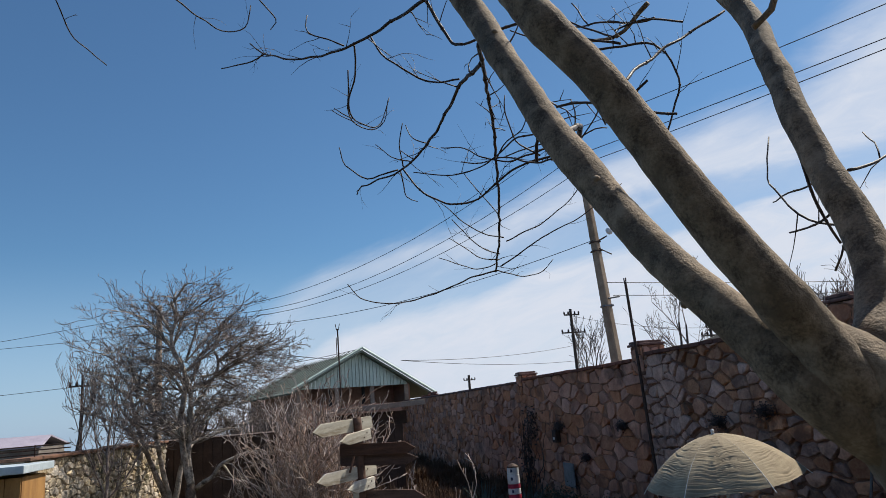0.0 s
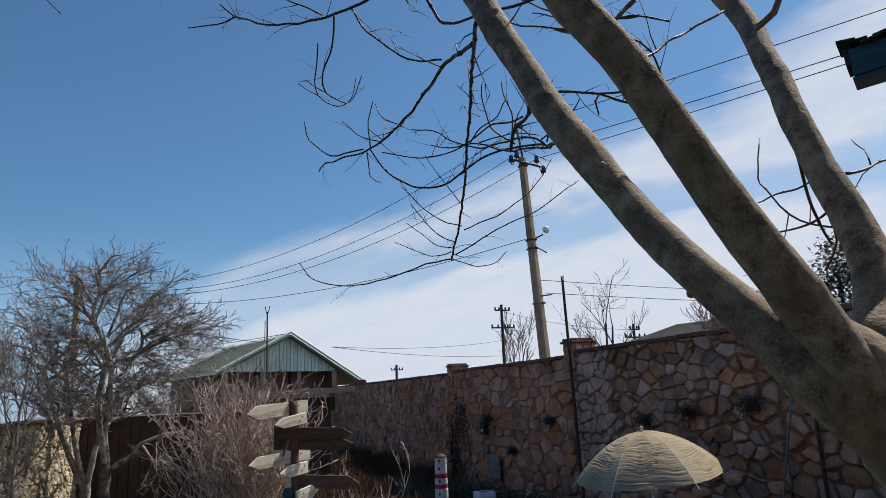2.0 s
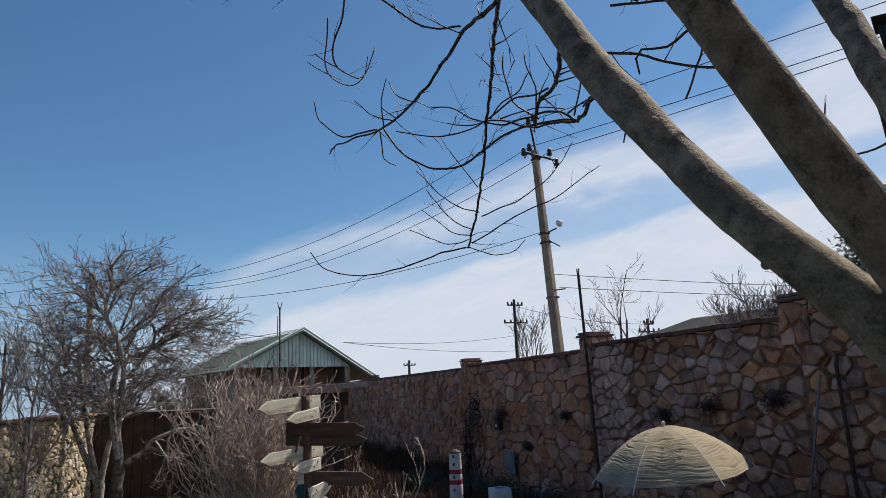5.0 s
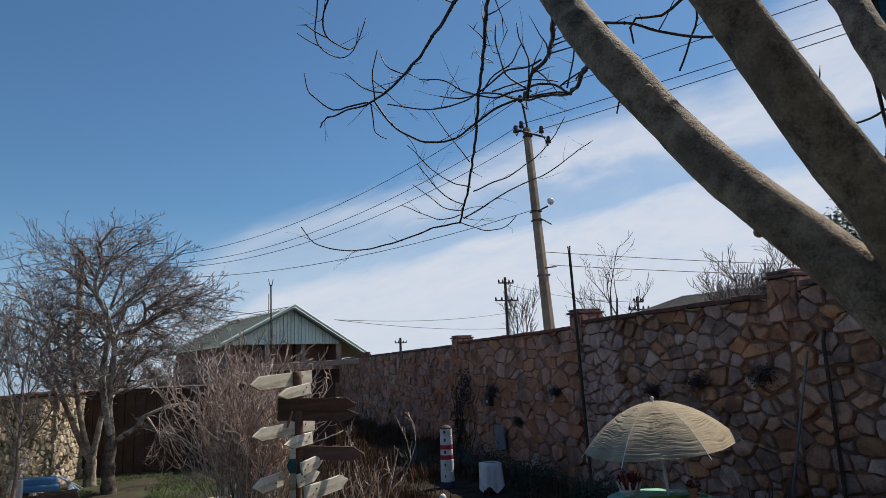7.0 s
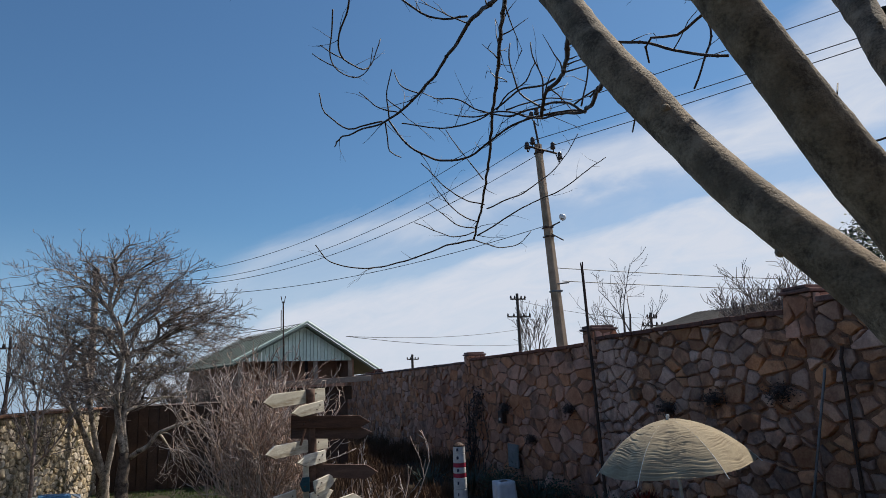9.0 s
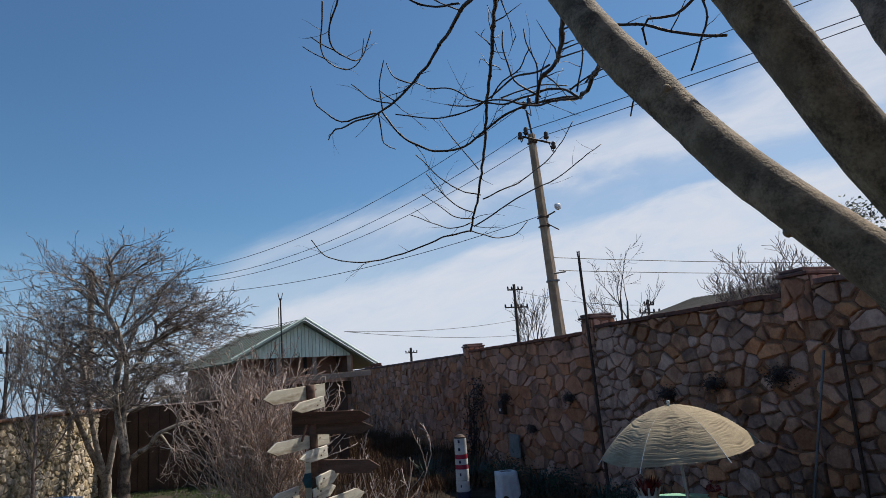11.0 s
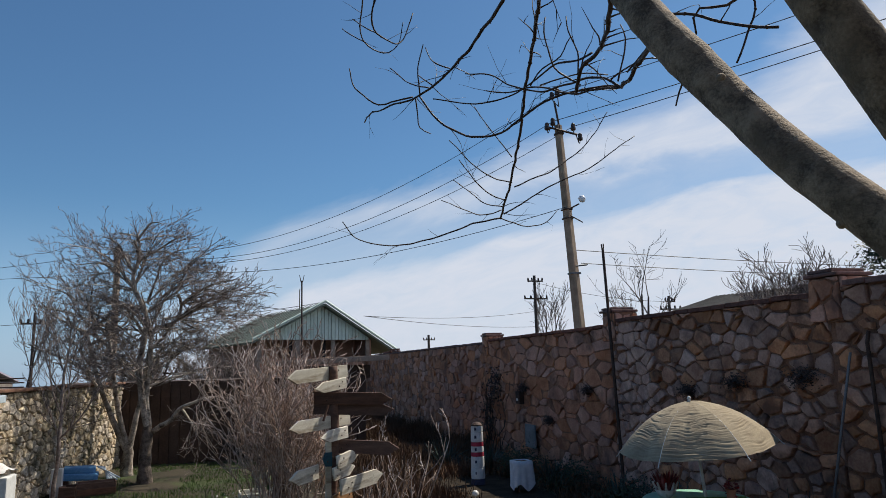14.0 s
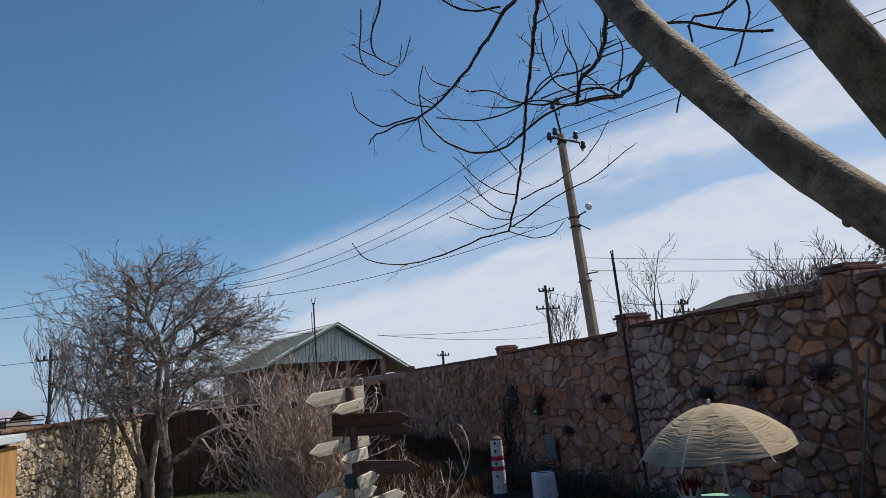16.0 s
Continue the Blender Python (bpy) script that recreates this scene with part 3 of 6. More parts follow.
BRANCHES += [
    [(0.412, 2.785, 2.455, 0.0095), (0.53, 2.955, 2.55, 0.0100), (0.64, 3.13, 2.635, 0.0104), (0.74, 3.35, 2.69, 0.0105), (0.78, 3.46, 2.70, 0.0092), (0.82, 3.57, 2.72, 0.0080)],
    [(0.82, 3.57, 2.72, 0.0060), (0.81, 3.63, 2.77, 0.0054), (0.78, 3.70, 2.80, 0.0049), (0.75, 3.78, 2.81, 0.0043), (0.70, 3.87, 2.82, 0.0037), (0.64, 3.95, 2.86, 0.0031), (0.57, 4.02, 2.93, 0.0026), (0.50, 4.09, 2.96, 0.0020)],
    [(0.82, 3.57, 2.72, 0.0055), (0.80, 3.67, 2.75, 0.0048), (0.76, 3.78, 2.78, 0.0041), (0.69, 3.89, 2.84, 0.0034), (0.62, 4.00, 2.86, 0.0027), (0.58, 4.09, 2.90, 0.0020)],
]
BRANCHES += [
    [(0.75, 3.72, 2.76, 0.0090), (0.72, 3.63, 2.79, 0.0091), (0.72, 3.53, 2.80, 0.0092), (0.643, 3.343, 2.756, 0.0092), (0.542, 3.152, 2.728, 0.0090), (0.446, 3.025, 2.745, 0.0088), (0.385, 2.975, 2.775, 0.0088), (0.362, 3.00, 2.82, 0.0090)],
    [(0.73, 3.57, 2.82, 0.0045), (0.72, 3.65, 2.83, 0.0041), (0.68, 3.73, 2.85, 0.0038), (0.66, 3.81, 2.84, 0.0034), (0.64, 3.90, 2.83, 0.0031), (0.57, 4.00, 2.82, 0.0027), (0.49, 4.08, 2.84, 0.0024), (0.40, 4.16, 2.88, 0.0020)],
    [(0.81, 3.57, 2.74, 0.0035), (0.83, 3.57, 2.80, 0.0029), (0.84, 3.56, 2.88, 0.0024), (0.84, 3.58, 2.93, 0.0018)],
]
BRANCHES += [
    [(0.76, 3.71, 2.78, 0.0040), (0.70, 3.74, 2.83, 0.0034), (0.68, 3.75, 2.89, 0.0029), (0.66, 3.75, 2.97, 0.0024), (0.67, 3.75, 3.02, 0.0018)],
    [(0.83, 3.55, 2.76, 0.0040), (0.86, 3.49, 2.81, 0.0030), (0.88, 3.46, 2.85, 0.0020)],
    [(0.81, 3.62, 2.76, 0.0035), (0.85, 3.60, 2.79, 0.0030), (0.91, 3.57, 2.82, 0.0025), (0.95, 3.56, 2.82, 0.0020)],
]
BRANCHES += [
    [(0.75, 3.70, 2.81, 0.0035), (0.75, 3.70, 2.89, 0.0029), (0.73, 3.71, 2.96, 0.0022), (0.73, 3.72, 3.02, 0.0016)],
    [(0.65, 3.86, 2.83, 0.0030), (0.68, 3.82, 2.88, 0.0025), (0.73, 3.78, 2.91, 0.0020), (0.75, 3.74, 2.96, 0.0015)],
    [(0.68, 3.84, 2.83, 0.0030), (0.72, 3.78, 2.83, 0.0025), (0.77, 3.72, 2.82, 0.0020), (0.83, 3.66, 2.80, 0.0015)],
]
BRANCHES += [
    [(0.63, 3.03, 2.49, 0.0020), (0.64, 3.06, 2.48, 0.0016), (0.65, 3.09, 2.46, 0.0012)],
    [(0.18, 4.38, 3.44, 0.0040), (0.18, 4.46, 3.35, 0.0035), (0.20, 4.52, 3.26, 0.0030), (0.29, 4.55, 3.23, 0.0026), (0.35, 4.54, 3.26, 0.0021), (0.37, 4.51, 3.36, 0.0016)],
    [(0.21, 4.53, 3.26, 0.0025), (0.16, 4.55, 3.29, 0.0019), (0.12, 4.57, 3.33, 0.0014)],
]
BRANCHES += [
    [(0.65, 2.80, 2.60, 0.0040), (0.62, 2.86, 2.58, 0.0034), (0.59, 2.90, 2.59, 0.0027), (0.59, 2.92, 2.58, 0.0021), (0.61, 2.94, 2.56, 0.0015)],
    [(0.33, 3.16, 3.06, 0.0085), (0.27, 3.32, 3.09, 0.0076), (0.22, 3.46, 3.12, 0.0068), (0.12, 3.62, 3.13, 0.0059), (0.02, 3.76, 3.16, 0.0051), (-0.08, 3.88, 3.21, 0.0042), (-0.17, 3.99, 3.29, 0.0034), (-0.23, 4.08, 3.38, 0.0025)],
    [(-0.17, 4.01, 3.30, 0.0040), (-0.24, 4.07, 3.29, 0.0029), (-0.34, 4.12, 3.29, 0.0018)],
]
BRANCHES += [
    [(0.13, 3.72, 3.18, 0.0042), (0.14, 3.81, 3.12, 0.0037), (0.12, 3.90, 3.05, 0.0033), (0.15, 3.97, 3.02, 0.0029), (0.23, 4.02, 3.01, 0.0024), (0.27, 4.05, 3.06, 0.0019), (0.30, 4.05, 3.15, 0.0015)],
    [(0.15, 4.01, 3.04, 0.0020), (0.11, 4.03, 3.07, 0.0016), (0.08, 4.05, 3.10, 0.0012)],
    [(0.10, 3.77, 3.21, 0.0035), (0.04, 3.80, 3.25, 0.0028), (-0.02, 3.84, 3.30, 0.0022), (-0.02, 3.85, 3.37, 0.0015)],
]
BRANCHES += [
    [(0.18, 3.66, 3.18, 0.0035), (0.23, 3.65, 3.10, 0.0037), (0.33, 3.63, 3.02, 0.0040), (0.39, 3.59, 2.99, 0.0042), (0.44, 3.54, 2.97, 0.0045)],
    [(-0.51, 4.06, 3.55, 0.0040), (-0.42, 4.13, 3.51, 0.0034), (-0.34, 4.18, 3.49, 0.0028), (-0.25, 4.20, 3.52, 0.0022), (-0.23, 4.18, 3.61, 0.0016)],
    [(-0.90, 4.00, 3.50, 0.0030), (-0.89, 4.13, 3.44, 0.0025), (-0.86, 4.22, 3.42, 0.0021), (-0.80, 4.33, 3.40, 0.0016)],
]
BRANCHES += [
    [(-0.20, 4.08, 3.58, 0.0030), (-0.13, 4.16, 3.54, 0.0023), (-0.15, 4.23, 3.53, 0.0015)],
    [(0.40, 3.32, 2.97, 0.0060), (0.38, 3.37, 3.00, 0.0065), (0.35, 3.39, 3.08, 0.0070), (0.33, 3.41, 3.15, 0.0075), (0.30, 3.43, 3.21, 0.0080)],
    [(0.40, 3.32, 2.97, 0.0050), (0.45, 3.27, 2.97, 0.0053), (0.53, 3.19, 2.97, 0.0057), (0.59, 3.12, 2.97, 0.0060)],
]
BRANCHES += [
    [(0.49, 2.63, 2.50, 0.0065), (0.54, 2.67, 2.55, 0.0062), (0.60, 2.70, 2.59, 0.0059), (0.66, 2.72, 2.64, 0.0056), (0.73, 2.74, 2.68, 0.0053), (0.82, 2.74, 2.74, 0.0050)],
    [(0.59, 3.15, 2.70, 0.0045), (0.63, 3.10, 2.69, 0.0044), (0.66, 3.04, 2.66, 0.0043), (0.71, 2.99, 2.62, 0.0042), (0.74, 2.94, 2.59, 0.0041), (0.76, 2.88, 2.56, 0.0040)],
    [(0.95, 3.23, 2.66, 0.0030), (0.98, 3.21, 2.73, 0.0034), (1.00, 3.20, 2.80, 0.0037), (0.99, 3.20, 2.88, 0.0041), (0.97, 3.22, 2.93, 0.0044), (0.95, 3.25, 2.96, 0.0048), (0.90, 3.31, 2.98, 0.0051), (0.84, 3.37, 3.00, 0.0055)],
]
BRANCHES += [
    [(0.97, 3.24, 3.09, 0.0120), (0.94, 3.31, 3.06, 0.0105), (0.92, 3.36, 3.05, 0.0090), (0.86, 3.42, 3.06, 0.0075), (0.81, 3.46, 3.09, 0.0060)],
    [(0.99, 3.25, 3.05, 0.0060), (0.96, 3.32, 3.07, 0.0050), (0.89, 3.40, 3.12, 0.0040), (0.85, 3.47, 3.14, 0.0030), (0.78, 3.54, 3.19, 0.0020)],
    [(0.91, 3.33, 3.00, 0.0060), (0.86, 3.39, 3.05, 0.0050), (0.81, 3.46, 3.09, 0.0040), (0.72, 3.53, 3.13, 0.0030), (0.65, 3.59, 3.19, 0.0020)],
]
BRANCHES += [
    [(0.89, 3.33, 3.02, 0.0050), (0.87, 3.42, 3.10, 0.0040), (0.80, 3.52, 3.20, 0.0030), (0.77, 3.61, 3.28, 0.0020)],
    [(0.81, 3.34, 3.07, 0.0030), (0.81, 3.37, 3.12, 0.0025), (0.80, 3.40, 3.18, 0.0020)],
    [(1.01, 3.15, 2.97, 0.0040), (0.95, 3.22, 3.02, 0.0035), (0.89, 3.32, 3.04, 0.0030)],
]
BRANCHES += [
    [(0.86, 2.73, 2.44, 0.0028), (0.84, 2.72, 2.39, 0.0030), (0.82, 2.71, 2.34, 0.0033), (0.81, 2.68, 2.31, 0.0035), (0.81, 2.65, 2.27, 0.0037), (0.81, 2.61, 2.23, 0.0040), (0.83, 2.55, 2.20, 0.0042)],
    [(0.89, 2.79, 2.32, 0.0028), (0.86, 2.73, 2.31, 0.0033), (0.84, 2.65, 2.30, 0.0037), (0.82, 2.57, 2.30, 0.0042)],
    [(0.77, 2.56, 2.35, 0.0062), (0.78, 2.56, 2.28, 0.0056), (0.79, 2.56, 2.24, 0.0051), (0.81, 2.56, 2.19, 0.0046), (0.81, 2.55, 2.17, 0.0040)],
]
BRANCHES += [
    [(0.82, 2.67, 2.22, 0.0034), (0.82, 2.63, 2.22, 0.0039), (0.81, 2.58, 2.22, 0.0045), (0.80, 2.54, 2.23, 0.0050)],
    [(1.05, 2.50, 2.35, 0.0036), (0.95, 2.53, 2.33, 0.0042), (0.87, 2.51, 2.30, 0.0049), (0.80, 2.49, 2.28, 0.0055)],
    [(0.96, 2.60, 2.40, 0.0022), (0.94, 2.56, 2.36, 0.0028), (0.91, 2.53, 2.32, 0.0034)],
]
BRANCHES += [
    [(0.79, 2.55, 2.12, 0.0040), (0.80, 2.53, 2.17, 0.0040), (0.79, 2.53, 2.21, 0.0040)],
    [(0.79, 2.63, 2.63, 0.0130), (0.82, 2.61, 2.66, 0.0125), (0.83, 2.59, 2.71, 0.0120)],
]
near_tree = thing("leaning_tree", (1.35, 2.15, 0), "leaning bare tree with three grey-brown stems", "tree")


def bark_stem(line, seed):
    """A stem with swollen rings, warts and small cut stubs on it."""
    fine = smooth_line(line, 0.008)
    rng = random.Random(seed)
    swell = [(rng.uniform(0, 1), rng.uniform(0.02, 0.055), rng.uniform(0.006, 0.012)) for _ in range(9)]
    n = len(fine)
    for i, q in enumerate(fine):
        u = i / n
        q[3] *= 1 + sum(h * math.exp(-((u - c) / w) ** 2) for c, h, w in swell) + 0.018 * noise.noise((u * 60, seed, 0))
    bm = tube(bmesh.new(), fine, 40, 0.028, 34)
    for _ in range(26):
        q = fine[rng.randrange(4, n - 4)]
        d = Vector((rng.uniform(-1, 1), rng.uniform(-1, 1), rng.uniform(-1, 1))).normalized()
        r = rng.uniform(0.003, 0.008)
        at = Vector(q[:3]) + d * q[3] * 0.95
        bmesh.ops.create_icosphere(bm, subdivisions=2, radius=r, matrix=Matrix.Translation(at))
    return bm


FOOT = [(0.70, 2.36, 1.82, 0.052), (0.82, 2.32, 1.64, 0.056), (0.97, 2.27, 1.38, 0.05), (1.08, 2.24, 1.12, 0.045)]
for k, stem in enumerate((STEM_LOW, STEM_MID, STEM_HIGH)):
    stem = stem + FOOT
    part("stem", bark_stem(stem, k + 1), M_BARK, near_tree, smooth=True)
part("trunk", tube(bmesh.new(), smooth_line([(0.56, 2.42, 2.02, 0.045), (0.66, 2.37, 1.90, 0.075), (0.76, 2.33, 1.76, 0.09), (1.0, 2.26, 1.35, 0.10), (1.2, 2.2, 0.7, 0.11), (1.32, 2.16, 0.15, 0.13), (1.35, 2.15, -0.1, 0.17)], 0.015), 40, 0.09, 18), M_BARK, near_tree, smooth=True)


def twig_walk(bm, at, way, long, r, rng, drop=0.0, level=0):
    """A crooked little shoot with side shoots."""
    pts, n = [], max(3, int(long / 0.03))
    p, d = Vector(at), Vector(way).normalized()
    for i in range(n + 1):
        pts.append((*p, r * (1 - 0.75 * i / n)))
        d = (d + Vector((rng.uniform(-0.25, 0.25), rng.uniform(-0.25, 0.25), rng.uniform(-0.25, 0.25) + drop))).normalized()
        if level < 1 and i > 1 and rng.random() < 0.22:
            twig_walk(bm, p, d + Vector((rng.uniform(-1, 1), rng.uniform(-1, 1), rng.uniform(-1, 1))) * 0.9, long * 0.4, r * 0.6, rng, drop, level + 1)
        p = p + d * (long / n)
    tube(bm, pts, 4)


for k, line in enumerate(BRANCHES):
    rng = random.Random(100 + k)
    fine = smooth_line(line, 0.02)
    for i, q in enumerate(fine):
        for a in range(3):
            q[a] += 0.006 * noise.noise((q[0] * 14 + 5 * a, q[1] * 14, q[2] * 14 + k))
        q[3] = (0.52 * q[3] if line[-1][1] < 2.75 else 0.0011 + 0.53 * q[3]) * (1 + 0.16 * noise.noise((i * 0.7, k, 0)))
    bm = tube(bmesh.new(), fine, 8 if line[0][3] > 0.004 else 6)
    for i in range(4, len(fine) - 2):
        if rng.random() < (0.27 if 3.1 < fine[i][1] < 4.2 else 0.15) and line[0][3] < 0.0095:
            d = Vector((fine[i + 1] - fine[i - 1])[:3]).normalized()
            twig_walk(bm, fine[i][:3], d * 0.6 + Vector((rng.uniform(-1, 1), rng.uniform(-1, 1), rng.uniform(-0.6, 1))), rng.uniform(0.05, 0.17), max(0.0013, fine[i][3] * 0.45), rng, -0.03)
    for i in range(6, len(fine), 9):
        bmesh.ops.create_icosphere(bm, subdivisions=1, radius=fine[i][3] * 1.5, matrix=Matrix.Translation(Vector(fine[i][:3])))
    part("branch", bm, M_TWIG if line[0][3] < 0.0105 else M_BARK, near_tree, smooth=True)

# nest box on a pole further off
nest = thing("nest_box", (3.72, 4.22, 0), "teal wooden nest box with a ragged felt roof", "bird box")
NB = pose(3.585, 4.395, 3.82, 4, -4, -55) @ Matrix.Scale(0.86, 4)
part("body", boxed((0, 0, 0), (0.40, 0.26, 0.20), NB, 0.008), M_TEAL, nest)
part("base_board", boxed((0, 0, -0.122), (0.42, 0.28, 0.022), NB, 0.005), M_TEAL, nest)
for k in range(6):
    bm = bmesh.new()
    box(bm, (-0.215 + k * 0.085, 0.02 * math.sin(k * 2.3), 0.128 + 0.014 * math.sin(k * 3.1)), (0.12, 0.34, 0.018), NB @ pose(0, 0, 0, 5 * math.sin(k * 4), 8 * math.cos(k * 5), 0), 0.004)
    part("roof_sheet", bm, M_FELT, nest, "torn black felt sheet")
part("side_flap", boxed((-0.215, 0, 0.04), (0.03, 0.27, 0.13), NB, 0.005), M_FELT, nest)
part("pole", rod(bmesh.new(), (3.72, 4.22, -0.1), (3.66, 4.24, 3.75), 0.035), M_PLANK_DARK, nest)

# ---- garden trees and shrubs ----
def grow(bms, at, way, long, r, level, rng, spec):
    """A bare branch that forks again and again; bms[0]: limbs, bms[1]: twigs."""
    n = spec["steps"][level]
    p, d, pts = Vector(at), Vector(way).normalized(), []
    for i in range(n + 1):
        u = i / n
        pts.append((*p, max(spec["thin"], r * (1 - (1 - spec["taper"]) * u))))
        bend = spec["bend"][level]
        d = (d + Vector((rng.uniform(-bend, bend), rng.uniform(-bend, bend), rng.uniform(-bend, bend) + spec["rise"][level]))).normalized()
        if level + 1 < len(spec["kids"]) and i > n * spec["bare"][level]:
            for _ in range(int(spec["kids"][level] + rng.random())):
                side = Vector((rng.uniform(-1, 1), rng.uniform(-1, 1), rng.uniform(-0.5, 0.9)))
                side = (side - d * side.dot(d)).normalized()
                open_ = rng.uniform(*spec["open"])
                grow(bms, p, d * math.cos(open_) + side * math.sin(open_), long * rng.uniform(*spec["ratio"]) * (1 - 0.35 * u), r * (1 - 0.5 * u) * spec["shrink"], level + 1, rng, spec)
        p = p + d * (long / n)
    tube(bms[0] if level < spec["limb_levels"] else bms[1], pts, (8, 7, 5, 3, 3, 3)[level])


ORCHARD = dict(steps=(5, 7, 7, 5), kids=(0.55, 1.15, 1.35, 0), bend=(0.14, 0.16, 0.18, 0.22), rise=(0.03, 0.0, 0.03, 0.05), bare=(0.4, 0.2, 0.1, 0), open=(0.45, 1.05), ratio=(0.42, 0.66), shrink=0.6, taper=0.4, thin=0.0030, limb_levels=2)

apple = thing("apple_tree", (-1.86, 15.3, 0), "old bare fruit tree with a wide tangled crown", "tree")
rng = random.Random(11)
trunk = bmesh.new()
tube(trunk, smooth_line([(-1.84, 15.3, -0.05, 0.15), (-1.86, 15.3, 0.2, 0.115), (-1.86, 15.3, 0.5, 0.10), (-1.84, 15.3, 0.85, 0.09), (-1.84, 15.3, 1.02, 0.05)], 0.06), 14, 0.18, 7)
# trunk foot coloured darker than the limbs to paint in shade
part("trunk", trunk, M_SHADE_BARK, apple, "rough bark at the foot, coloured dark in place of shade", smooth=True)
bms = [bmesh.new(), bmesh.new()]
for line in ([(-1.84, 15.30, 0.91, 0.075), (-1.95, 15.28, 1.48, 0.069), (-2.01, 15.26, 2.05, 0.064), (-1.94, 15.23, 2.62, 0.058), (-1.95, 15.21, 3.03, 0.052), (-2.14, 15.19, 3.48, 0.047), (-2.17, 15.17, 3.81, 0.041), (-2.09, 15.14, 4.11, 0.036), (-2.17, 15.12, 4.50, 0.030)], [(-1.82, 15.30, 0.96, 0.065), (-1.89, 15.34, 1.47, 0.060), (-1.85, 15.38, 2.04, 0.055), (-1.84, 15.41, 2.64, 0.050), (-1.61, 15.45, 2.76, 0.045), (-1.44, 15.49, 2.88, 0.040), (-1.37, 15.53, 3.20, 0.035), (-1.44, 15.56, 3.43, 0.030)], [(-1.75, 15.30, 0.87, 0.060), (-1.61, 15.23, 0.97, 0.054), (-1.45, 15.17, 1.06, 0.048), (-1.31, 15.10, 1.25, 0.042), (-1.09, 15.03, 1.35, 0.034), (-0.86, 14.97, 1.43, 0.025), (-0.60, 14.92, 1.44, 0.014), (-0.40, 14.90, 1.40, 0.006)]):
    tube(bms[0], smooth_line([(q[0], q[1], q[2] - 0.12 * max(0.0, q[2] - 2.6), q[3] * 0.82) for q in line], 0.08), 10, 0.14, 8)
# long arching branches: foot and tip in the plane of the trunk, spread in depth
APPLE_ARCS = [(-2.14, 3.48, -3.26, 4.38), (-2.14, 3.48, -3.49, 3.98), (-2.17, 3.81, -2.90, 4.58), (-2.09, 4.11, -2.52, 4.60), (-2.17, 4.50, -1.70, 4.84), (-1.95, 3.03, -3.05, 3.27), (-1.94, 2.62, -2.94, 2.58), (-2.15, 3.57, -1.47, 4.66), (-1.95, 3.21, -1.02, 4.47), (-1.94, 3.03, -0.45, 3.95), (-1.44, 2.88, 0.33, 3.48), (-1.38, 3.17, -0.11, 3.72), (-1.44, 2.88, -0.13, 2.92), (-1.85, 2.33, -0.95, 2.32), (-1.44, 3.43, -0.80, 4.24), (-1.84, 2.64, -2.52, 3.07), (-2.01, 2.05, -2.68, 2.00), (-1.31, 1.25, -0.88, 0.81), (-1.37, 3.20, -0.47, 3.37), (-2.09, 4.11, -1.25, 4.57)]
SPUR = dict(steps=(5, 6, 4, 3), kids=(0, 0.75, 0.6, 0), bend=(0.1, 0.17, 0.22, 0.25), rise=(0, 0.035, 0.05, 0.05), bare=(0, 0.12, 0.1, 0), open=(0.4, 1.0), ratio=(0.34, 0.6), shrink=0.62, taper=0.4, thin=0.0034, limb_levels=1)
for k, (x0, z0, x1, z1) in enumerate(APPLE_ARCS):
    for copy in range(4):
        deep = rng.uniform(-1.3, 1.3) if copy else rng.uniform(-0.3, 0.3)
        shift = Vector((rng.uniform(-0.25, 0.25), 0, rng.uniform(-0.75, 0.05))) if copy else Vector()
        a, b = Vector((x0, 15.3, z0 - 0.12 * max(0.0, z0 - 2.6))), Vector((-1.7 + (x1 + 1.7) * 0.86, 15.3 + deep, z1 - 0.12 * max(0.0, z1 - 2.6))) + shift
        mid = a.lerp(b, 0.5) + Vector((rng.uniform(-0.12, 0.12), rng.uniform(-0.1, 0.1), rng.uniform(0.05, 0.28)))
        r0 = 0.026 if not copy else 0.015
        fine = smooth_line([(*a, r0), (*mid, r0 * 0.65), (*b, 0.004)], 0.09)
        for i, p in enumerate(fine):
            p[:3] += 0.03 * np.array(noise.noise_vector((p[0] * 3, p[1] * 3, p[2] * 3 + k)))
        tube(bms[0], fine, 5)
        for i in range(3, len(fine)):
            if rng.random() < 0.72:
                d = Vector((fine[i] - fine[i - 1])[:3]).normalized()
                side = Vector((rng.uniform(-1, 1), rng.uniform(-1, 1), rng.uniform(-0.6, 0.55)))
                grow(bms, fine[i][:3], d * 0.6 + side, rng.uniform(0.25, 0.75), max(0.005, fine[i][3] * 0.5), 1, rng, SPUR)
